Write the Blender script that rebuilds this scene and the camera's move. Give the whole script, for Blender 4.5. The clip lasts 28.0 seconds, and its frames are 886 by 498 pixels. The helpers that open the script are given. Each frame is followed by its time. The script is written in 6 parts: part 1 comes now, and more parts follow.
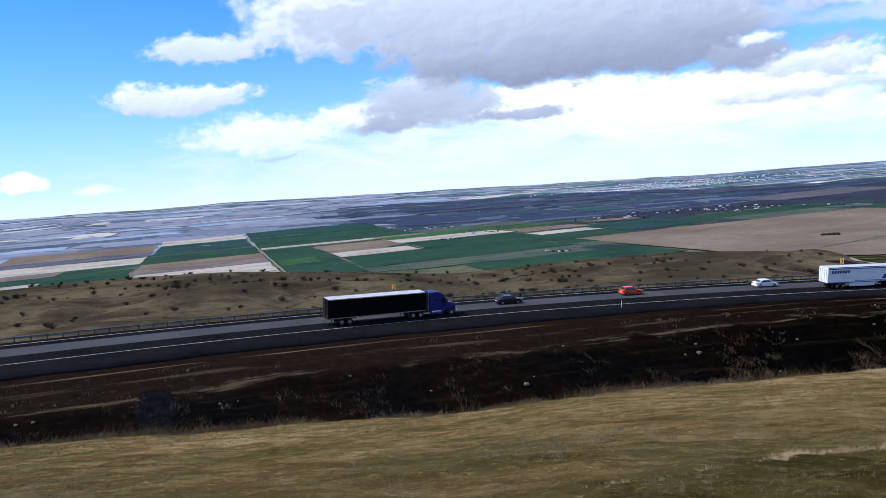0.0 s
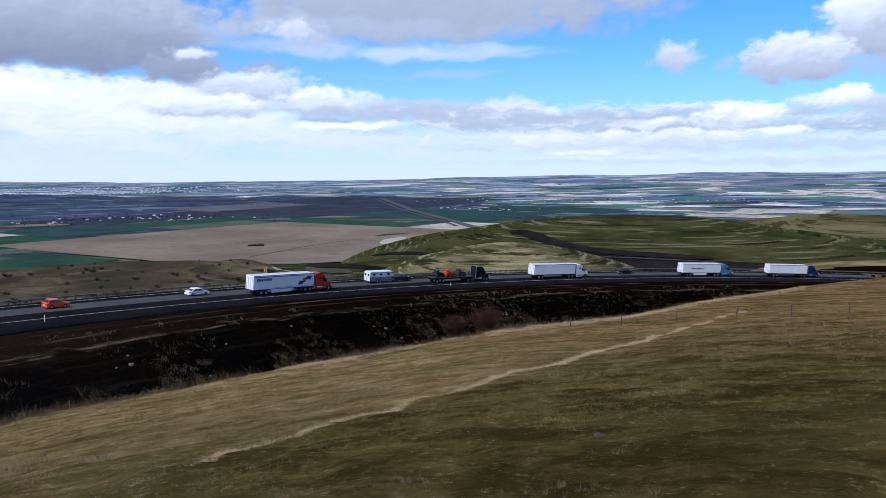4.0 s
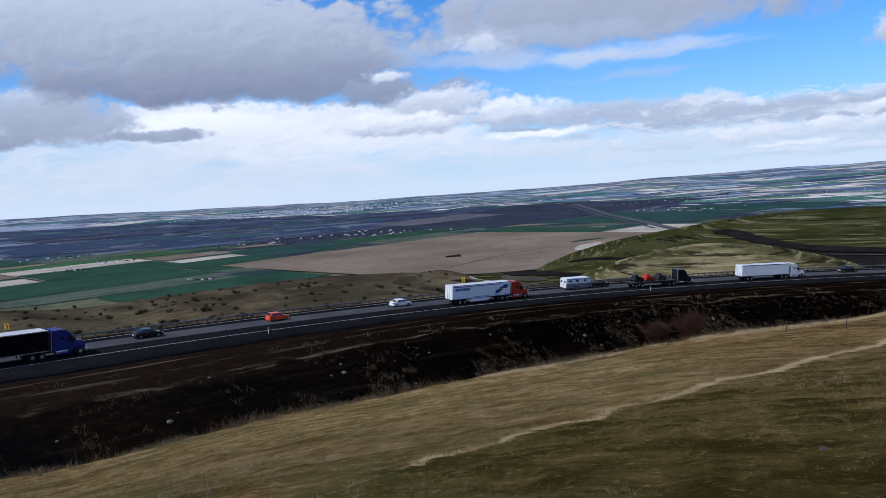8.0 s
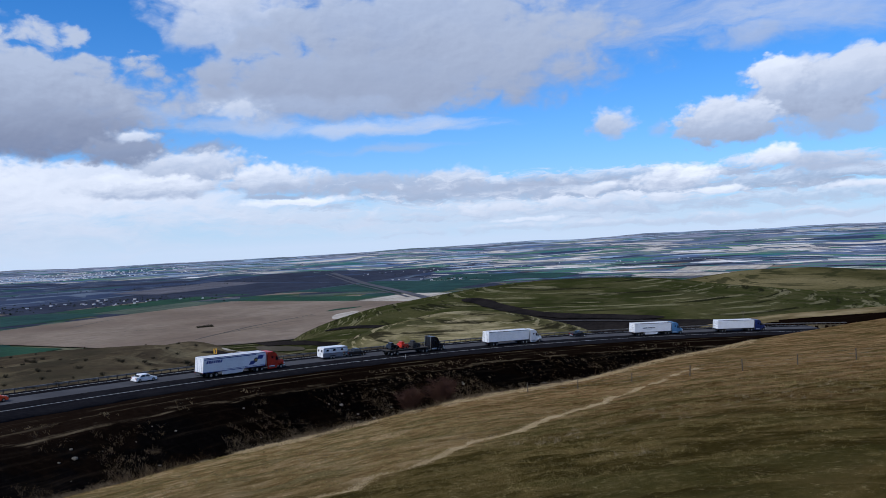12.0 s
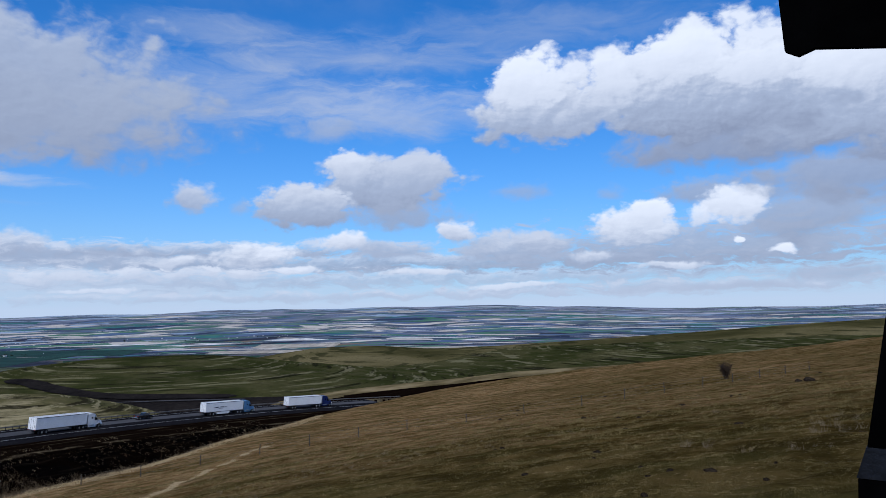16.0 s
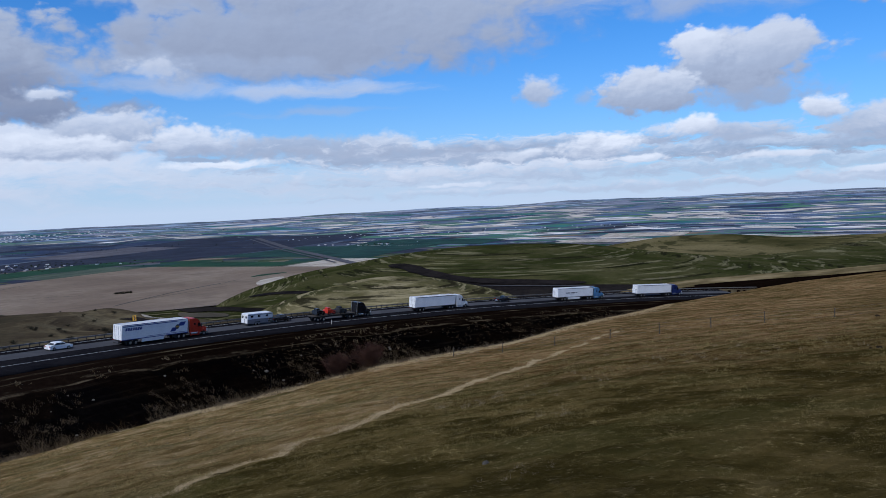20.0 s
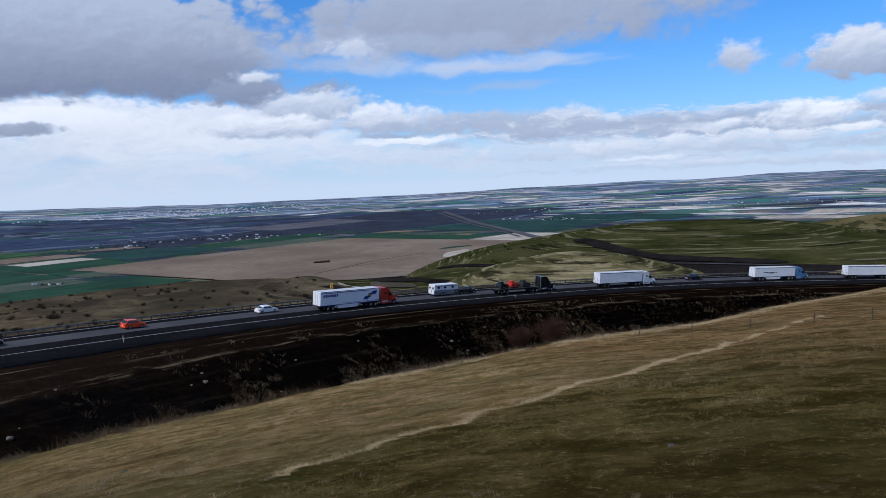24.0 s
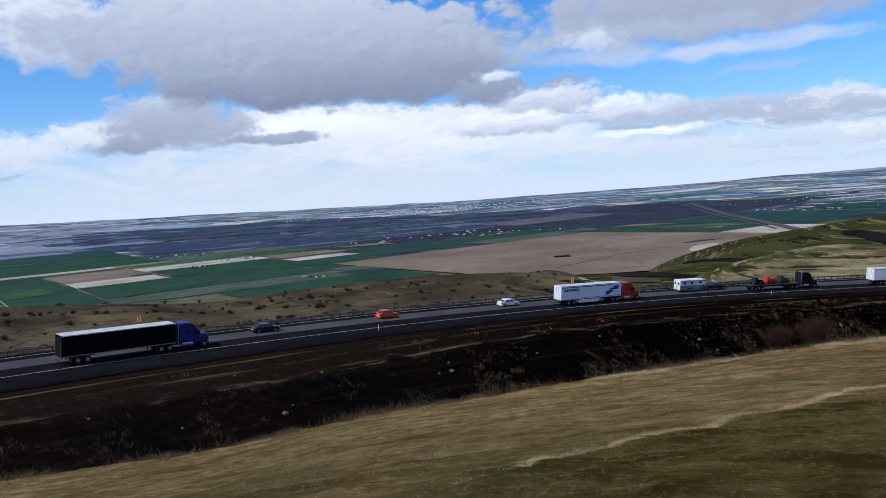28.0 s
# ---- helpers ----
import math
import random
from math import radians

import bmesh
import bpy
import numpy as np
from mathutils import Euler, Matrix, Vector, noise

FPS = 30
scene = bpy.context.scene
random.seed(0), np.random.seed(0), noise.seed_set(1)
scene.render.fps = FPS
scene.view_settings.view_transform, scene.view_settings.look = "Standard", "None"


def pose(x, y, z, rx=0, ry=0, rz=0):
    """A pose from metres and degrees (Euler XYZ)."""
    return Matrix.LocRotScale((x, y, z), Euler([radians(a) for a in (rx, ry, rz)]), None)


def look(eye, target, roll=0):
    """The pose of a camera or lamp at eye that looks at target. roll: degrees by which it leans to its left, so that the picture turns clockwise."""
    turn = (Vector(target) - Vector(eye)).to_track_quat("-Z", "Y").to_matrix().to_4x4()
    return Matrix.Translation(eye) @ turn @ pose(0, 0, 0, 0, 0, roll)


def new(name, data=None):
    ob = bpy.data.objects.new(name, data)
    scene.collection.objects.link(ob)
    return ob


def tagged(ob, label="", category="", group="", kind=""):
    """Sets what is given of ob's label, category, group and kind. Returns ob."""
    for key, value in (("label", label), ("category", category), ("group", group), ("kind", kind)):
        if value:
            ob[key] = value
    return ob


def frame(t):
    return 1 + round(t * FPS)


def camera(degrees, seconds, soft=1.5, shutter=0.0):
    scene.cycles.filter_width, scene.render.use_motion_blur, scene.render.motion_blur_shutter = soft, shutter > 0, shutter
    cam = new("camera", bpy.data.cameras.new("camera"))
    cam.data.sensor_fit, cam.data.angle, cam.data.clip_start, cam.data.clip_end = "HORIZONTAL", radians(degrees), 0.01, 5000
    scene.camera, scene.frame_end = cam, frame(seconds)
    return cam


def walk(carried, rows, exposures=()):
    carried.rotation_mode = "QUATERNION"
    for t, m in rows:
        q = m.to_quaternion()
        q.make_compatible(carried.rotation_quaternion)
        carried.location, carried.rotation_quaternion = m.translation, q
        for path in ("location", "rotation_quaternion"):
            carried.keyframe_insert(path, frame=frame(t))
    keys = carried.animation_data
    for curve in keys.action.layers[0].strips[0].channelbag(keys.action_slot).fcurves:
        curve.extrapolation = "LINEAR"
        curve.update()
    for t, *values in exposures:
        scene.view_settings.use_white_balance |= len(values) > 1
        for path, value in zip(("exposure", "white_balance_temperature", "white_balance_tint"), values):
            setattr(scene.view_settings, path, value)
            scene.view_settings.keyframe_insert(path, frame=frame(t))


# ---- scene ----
# ---------------------------------------------------------------- camera
cam = camera(59.4, 28.0, soft=0.7)
# seconds, then the camera's turn in degrees
TURNS = [
    (0.0, 85.28, 4.61, 29.13),
    (0.5, 86.18, 3.94, 24.20),
    (1.0, 85.72, 3.39, 19.15),
    (1.5, 85.21, 2.79, 14.37),
    (2.0, 84.79, 2.59, 9.39),
    (2.5, 84.41, 1.84, 4.95),
    (3.0, 83.66, 1.39, -0.23),
    (3.5, 83.64, 0.85, -5.93),
    (4.0, 84.20, 0.30, -10.75),
    (4.5, 84.18, 0.36, -15.03),
    (6.5, 84.26, 0.90, -16.00),
    (7.0, 84.57, 1.42, -11.76),
    (7.5, 84.90, 2.68, -3.74),
    (8.0, 85.27, 3.88, 3.29),
    (8.5, 85.10, 3.92, 3.01),
    (9.0, 84.73, 2.99, -4.62),
    (9.5, 84.49, 2.12, -13.19),
    (10.0, 84.67, 2.14, -16.50),
    (10.5, 85.71, 2.46, -16.05),
    (11.0, 86.99, 2.57, -15.26),
    (11.5, 88.29, 2.64, -14.43),
    (13.5, 90.74, 2.36, -17.58),
    (14.0, 90.46, 2.06, -21.43),
    (14.5, 90.82, 1.49, -26.98),
    (15.0, 92.51, 1.19, -34.04),
    (15.5, 93.56, 1.07, -40.74),
    (16.0, 93.99, 0.94, -44.92),
    (16.5, 93.94, 1.00, -46.69),
    (17.0, 93.32, 0.98, -47.29),
    (17.5, 92.17, 0.81, -46.96),
    (18.0, 90.94, 0.74, -43.73),
    (18.5, 89.74, 1.01, -37.90),
    (19.0, 88.63, 1.38, -31.80),
    (19.5, 87.57, 1.70, -25.71),
    (20.0, 86.54, 2.31, -19.83),
    (20.5, 85.67, 2.66, -15.59),
    (22.5, 84.88, 1.96, -13.10),
    (23.0, 84.92, 2.01, -11.59),
    (23.5, 85.04, 2.20, -8.98),
    (24.0, 85.20, 2.47, -6.27),
    (24.5, 85.34, 2.76, -3.44),
    (25.0, 85.45, 2.96, -0.78),
    (25.5, 85.51, 3.09, 1.62),
    (26.0, 85.54, 3.25, 3.76),
    (26.5, 85.62, 3.49, 5.68),
    (27.0, 85.70, 3.72, 7.60),
    (27.5, 85.75, 3.94, 9.47),
    (28.0, 85.80, 4.13, 11.29),
]
walk(cam, [(t, pose(0, 0, 0, a, b, c)) for t, a, b, c in TURNS],
     exposures=[(0.0, 0.40, 5900, 10), (1.5, 0.27, 5850, 10), (3.0, 0.23, 5800, 10), (4.5, 0.10, 5800, 10), (8.0, -0.05, 5850, 10), (11.0, -0.1, 5800, 10), (14.0, -0.22, 5700, 10), (17.0, -0.32, 5650, 10), (20.0, -0.28, 5650, 10), (25.0, -0.12, 5850, 10), (28.0, 0.0, 5950, 10)])


# ---------------------------------------------------------------- world, sun
SUN_AZ, SUN_EL = -128.0, 44.0          # degrees clockwise from +y, and above the horizon
sun = new("sun", bpy.data.lights.new("sun", "SUN"))
sun.data.energy, sun.data.angle, sun.data.color = 3.5, radians(0.6), (1.0, 0.91, 0.77)
way = Vector((math.sin(radians(SUN_AZ)) * math.cos(radians(SUN_EL)), math.cos(radians(SUN_AZ)) * math.cos(radians(SUN_EL)), math.sin(radians(SUN_EL))))
sun.matrix_world = look(way * 300, (0, 0, 0))


class Nodes:
    """Small helper that writes node trees."""
    def __init__(self, tree):
        self.tree = tree
        tree.nodes.clear()

    def add(self, kind):
        return self.tree.nodes.new("ShaderNode" + kind)

    def link(self, a, b):
        self.tree.links.new(a, b)

    def put(self, socket, value):
        if hasattr(value, "is_output"):
            self.link(value, socket)
        elif value is not None:
            socket.default_value = value

    def math(self, op, a, b=None, c=None, clamp=False):
        node = self.add("Math")
        node.operation, node.use_clamp = op, clamp
        for i, v in enumerate((a, b, c)):
            self.put(node.inputs[i], v)
        return node.outputs[0]

    def vec(self, op, a, b=None):
        node = self.add("VectorMath")
        node.operation = op
        self.put(node.inputs[0], a)
        self.put(node.inputs[1], b)
        return node.outputs["Value"] if op in ("DOT_PRODUCT", "LENGTH") else node.outputs[0]

    def noise(self, scale, detail=4, rough=0.55, coord=None, distort=0.0, dims="3D"):
        node = self.add("TexNoise")
        node.noise_dimensions = dims
        node.inputs["Scale"].default_value, node.inputs["Detail"].default_value = scale, detail
        node.inputs["Roughness"].default_value, node.inputs["Distortion"].default_value = rough, distort
        if coord is not None:
            self.link(coord, node.inputs["Vector"])
        return node.outputs[0]

    def ramp(self, fac, *stops):
        node = self.add("ValToRGB")
        while len(node.color_ramp.elements) < len(stops):
            node.color_ramp.elements.new(0.5)
        for e, (p, c) in zip(node.color_ramp.elements, stops):
            e.position, e.color = p, (*c, 1) if len(c) == 3 else c
        self.put(node.inputs[0], fac)
        return node.outputs[0]

    def span(self, v, a, b, c=0.0, d=1.0, smooth=True):
        node = self.add("MapRange")
        node.interpolation_type = "SMOOTHSTEP" if smooth else "LINEAR"
        for i, x in enumerate((v, a, b, c, d)):
            self.put(node.inputs[i], x)
        return node.outputs[0]

    def mix(self, f, a, b, kind="MIX"):
        node = self.add("Mix")
        node.data_type, node.blend_type = "RGBA", kind
        self.put(node.inputs["Factor"], f)
        for s, v in ((node.inputs[6], a), (node.inputs[7], b)):
            self.put(s, (*v, 1) if isinstance(v, tuple) and len(v) == 3 else v)
        return node.outputs[2]


# clouds, from back to front: azimuth and height above the horizon in degrees, half width, half height,
# tone of the top and of the base (0 sunlit white, 1 dark grey), cover, softness of the rim, kind of outline
BULKY, FINE, VEILED, ROWED = range(4)
CLOUDS = [
    (-24.2, 2.24, 23.35, 3.96, 0.26, 0.38, 0.85, 1.22, VEILED),
    (-41.6, 4.37, 6.25, 1.58, 0.22, 0.36, 0.9, 0.68, FINE),
    (-31.4, 5.28, 7.09, 1.33, 0.2, 0.36, 0.95, 0.54, FINE),
    (-19.8, 5.51, 9.17, 1.67, 0.16, 0.34, 0.95, 0.54, FINE),
    (-9.4, 4.81, 10.01, 1.75, 0.2, 0.35, 0.95, 0.54, FINE),
    (-21.4, 5.16, 7.92, 1.17, 0.05, 0.15, 1, 0.54, FINE),
    (-14.4, 4, 10.84, 1.88, 0.18, 0.34, 0.95, 0.81, FINE),
    (-8, 3.24, 10.84, 2.08, 0.18, 0.28, 0.9, 1.08, VEILED),
    (5, 2.15, 17.51, 1.88, 0.25, 0.35, 0.8, 1.22, VEILED),
    (20.5, 1.4, 20.01, 1.67, 0.3, 0.4, 0.75, 1.22, VEILED),
    (-57.4, 2.23, 1.33, 0.75, 0, 0.2, 1, 0.54, FINE),
    (-53, 1.46, 1.67, 0.42, 0.1, 0.3, 0.7, 0.81, FINE),
]
CLOUDS += [
    (-45, 10.45, 4.17, 1.13, 0.3, 0.5, 0.9, 0.54, FINE),
    (-47, 7.2, 5, 1.25, 0.25, 0.55, 0.95, 0.47, FINE),
    (-36.1, 11.88, 7.09, 3.13, 0.22, 0.5, 0.95, 0.61, BULKY),
    (-23.4, 11.93, 13.76, 3.75, 0.42, 0.75, 1, 0.41, BULKY),
    (-30.5, 6.42, 3.75, 1.88, 0.4, 0.75, 0.9, 0.54, FINE),
    (-20.9, 11.27, 13.76, 3.54, 0.45, 0.8, 1, 0.41, BULKY),
    (-21.8, 12.67, 10.84, 2.5, 0.4, 0.55, 0.8, 0.81, BULKY),
    (-18.5, 9.83, 15.01, 3.96, 0.5, 0.95, 0.95, 0.54, BULKY),
    (-17.5, 8.14, 13.76, 1.88, 0.8, 1.05, 0.95, 0.54, BULKY),
    (-7.4, 6.86, 3.34, 1.33, 0.8, 1, 0.95, 0.54, FINE),
    (-6.9, 8.03, 1.75, 0.5, 0.15, 0.4, 0.9, 0.68, FINE),
    (-33.1, 4.59, 2.5, 0.71, 0.75, 0.95, 0.9, 0.68, FINE),
]
CLOUDS += [
    (-23.2, 4.61, 3.96, 0.5, 0.75, 0.9, 0.9, 0.68, FINE),
    (-40.9, 2.81, 1.25, 0.25, 0.6, 0.7, 0.6, 0.81, FINE),
    (-29.1, 5.62, 5.42, 1.88, 0.6, 0.85, 0.9, 0.68, FINE),
    (6.2, 10.38, 12.51, 2.08, 0.45, 0.75, 0.95, 0.61, BULKY),
    (11.1, 12.23, 14.17, 2.92, 0.48, 0.72, 0.95, 0.54, BULKY),
    (0, 9.79, 2.92, 1.04, 0.2, 0.4, 0.7, 0.81, FINE),
    (0.6, 15.33, 5.84, 3.75, 0.28, 0.6, 0.9, 0.68, BULKY),
    (13.9, 14.9, 13.76, 4.38, 0.45, 0.78, 0.95, 0.61, BULKY),
    (8.7, 11.85, 13.34, 2.29, 0.6, 0.8, 0.7, 0.81, BULKY),
    (21.1, 11.66, 6.25, 2.92, 0.6, 0.8, 0.75, 0.94, BULKY),
    (7.8, 8.34, 8.75, 0.83, 0.25, 0.35, 0.6, 1.22, VEILED),
    (-4.7, 9.7, 2.92, 0.58, 0.4, 0.5, 0.5, 1.22, VEILED),
]
CLOUDS += [
    (11.3, 8.34, 7.5, 0.67, 0.35, 0.45, 0.6, 1.22, VEILED),
    (11.3, 6.79, 7.09, 0.42, 0.5, 0.5, 0.45, 1.22, VEILED),
    (-0.2, 8.82, 6.67, 0.92, 0.4, 0.5, 0.6, 1.22, VEILED),
    (-2.3, 7.13, 2.29, 0.67, 0.75, 0.85, 0.85, 0.81, FINE),
    (-3, 5.76, 4.17, 1.5, 0.25, 0.65, 0.95, 0.54, FINE),
    (-5.9, 4.55, 5.42, 1, 0.1, 0.55, 0.95, 0.54, FINE),
    (2.3, 4.76, 4.59, 1.25, 0.15, 0.6, 0.95, 0.61, FINE),
    (9.3, 4.27, 7.92, 0.92, 0.45, 0.65, 0.9, 0.68, FINE),
    (15.9, 4.4, 2.5, 0.92, 0.25, 0.6, 0.9, 0.68, FINE),
    (15.2, 3.59, 10.01, 0.92, 0.5, 0.65, 0.9, 0.68, FINE),
    (3.9, 3.25, 4.59, 0.38, 0, 0.2, 0.95, 0.68, FINE),
    (2.3, 3.66, 2.5, 0.29, 0.6, 0.7, 0.8, 0.68, FINE),
]
CLOUDS += [
    (24.3, 3.17, 6.25, 0.92, 0.45, 0.6, 0.85, 0.68, FINE),
    (27, 7.51, 1.58, 1.42, 0.3, 0.62, 0.95, 0.68, FINE),
    (30.2, 7.02, 0.92, 0.75, 0.5, 0.6, 0.5, 1.08, FINE),
    (51, 8.05, 2.08, 0.83, 0.55, 0.65, 0.6, 1.08, FINE),
    (57.6, 7.7, 1.17, 0.67, 0.55, 0.65, 0.5, 1.08, FINE),
    (41, 8.49, 4.92, 2.58, 0.28, 0.8, 1, 0.41, BULKY),
    (35.1, 6.95, 3.54, 1.88, 0.25, 0.75, 1, 0.41, FINE),
    (38.1, 9.83, 1.88, 1.25, 0.15, 0.45, 1, 0.41, FINE),
    (43.1, 9.22, 2.5, 1.67, 0.3, 0.6, 1, 0.47, FINE),
    (41.8, 6.34, 4.59, 1.33, 0.55, 0.72, 0.85, 0.81, FINE),
    (45.5, 1.8, 39.6, 0.92, 0.2, 0.75, 0.7, 0.94, ROWED),
    (43.4, 3, 35.43, 1, 0.22, 0.85, 0.85, 0.81, ROWED),
]
CLOUDS += [
    (27.5, 3.97, 17.51, 0.75, 0.25, 0.8, 0.8, 0.81, ROWED),
    (63.8, 3.53, 16.68, 2.08, 0.45, 0.72, 0.9, 0.81, ROWED),
    (55.8, 0.7, 25.01, 0.42, 0.2, 0.7, 0.7, 0.94, ROWED),
    (23.9, 2.33, 12.51, 0.5, 0.12, 0.4, 0.8, 0.81, ROWED),
    (35.2, 0.55, 25.01, 0.38, 0.3, 0.8, 0.7, 0.94, ROWED),
    (63.7, 1.02, 17.51, 0.5, 0.3, 0.8, 0.75, 0.81, ROWED),
    (34.5, 2.6, 2.5, 0.38, 0.05, 0.3, 0.9, 0.68, FINE),
    (43.4, 2.17, 2.92, 0.33, 0.08, 0.35, 0.9, 0.68, FINE),
    (50.1, 1.14, 3.75, 0.29, 0.05, 0.3, 0.9, 0.68, FINE),
    (61.1, 2.41, 2.92, 0.38, 0.12, 0.4, 0.9, 0.68, FINE),
    (26, 3.18, 2.08, 0.5, 0.12, 0.4, 0.9, 0.68, FINE),
    (55.9, 3.17, 1.67, 0.5, 0.2, 0.5, 0.9, 0.68, FINE),
]
CLOUDS += [
    (21.1, 1.2, 2.92, 0.25, 0.05, 0.3, 0.8, 0.68, FINE),
    (71.8, 1.5, 3.75, 0.67, 0.5, 0.75, 0.8, 0.81, FINE),
    (65.6, 0.9, 5, 0.33, 0.55, 0.7, 0.8, 0.81, FINE),
    (31.3, 3.5, 2.75, 1.17, 0.02, 0.5, 1, 0.54, FINE),
    (37.9, 4.5, 1.92, 0.75, 0.04, 0.4, 1, 0.54, FINE),
    (45.8, 5.13, 1.5, 0.83, 0.12, 0.5, 1, 0.54, FINE),
    (50.1, 3.93, 3.96, 1.33, 0.3, 0.62, 0.95, 0.54, FINE),
    (52.6, 4.16, 2.5, 0.92, 0.3, 0.6, 0.9, 0.68, FINE),
    (41, 3.86, 3.34, 0.83, 0.35, 0.6, 0.9, 0.68, FINE),
    (63.6, 7.33, 3.75, 1.17, 0.55, 0.72, 0.85, 0.81, FINE),
    (70.5, 5.37, 5.42, 2.5, 0.5, 0.72, 0.9, 0.81, BULKY),
    (59, 5.04, 2.92, 1.75, 0.02, 0.5, 1, 0.47, FINE),
]
CLOUDS += [
    (60.2, 6.21, 1.58, 0.92, -0.05, 0.2, 1, 0.47, FINE),
    (65.8, 6.34, 2.29, 1.5, 0, 0.3, 1, 0.47, FINE),
    (67.1, 6.92, 1.25, 0.92, -0.05, 0.1, 1, 0.47, FINE),
    (68.7, 3.34, 1.08, 0.38, -0.05, 0.1, 1, 0.54, FINE),
    (65.7, 4.09, 0.5, 0.21, -0.05, 0.1, 1, 0.54, FINE),
    (63.5, 5.66, 0.92, 0.75, 0, 0.3, 0.9, 0.54, FINE),
    (30.5, 14.94, 13.76, 3.13, 0.4, 0.55, 0.55, 1.3, VEILED),
    (41.1, 13.7, 10.84, 2.5, 0.33, 0.5, 0.6, 1.3, VEILED),
    (37.8, 17.58, 13.76, 1.67, 0.42, 0.5, 0.45, 1.3, VEILED),
    (52.2, 19.43, 12.51, 2.08, 0.45, 0.5, 0.35, 1.3, VEILED),
    (28.6, 18.94, 8.34, 1.67, 0.45, 0.5, 0.4, 1.3, VEILED),
    (36.5, 12.63, 3.75, 1.25, 0.5, 0.6, 0.6, 1.08, FINE),
]
CLOUDS += [
    (20.7, 12.91, 8.75, 4.59, 0.5, 0.75, 0.95, 1.08, BULKY),
    (72.7, 7.86, 6.67, 2.29, 0.55, 0.8, 0.9, 0.81, BULKY),
    (67.5, 10.78, 10.84, 2.29, 0.6, 0.85, 0.95, 0.68, BULKY),
    (73.2, 12.61, 7.92, 4.38, 0.05, 0.8, 1, 0.41, BULKY),
    (64.2, 14.34, 7.92, 4.59, 0.04, 0.82, 1, 0.34, BULKY),
    (52.9, 13.9, 5.42, 3.54, 0.06, 0.7, 1, 0.38, BULKY),
    (51.6, 15.75, 2.92, 2.17, -0.06, 0.25, 1, 0.41, FINE),
    (57.5, 15.84, 1.88, 1.67, -0.02, 0.3, 1, 0.47, FINE),
    (62.3, 16.62, 3.34, 2, -0.06, 0.25, 1, 0.41, FINE),
    (67.7, 15.5, 3.75, 1.67, 0, 0.3, 1, 0.54, FINE),
    (72.7, 15.05, 3.34, 1.67, -0.02, 0.3, 1, 0.54, FINE),
]


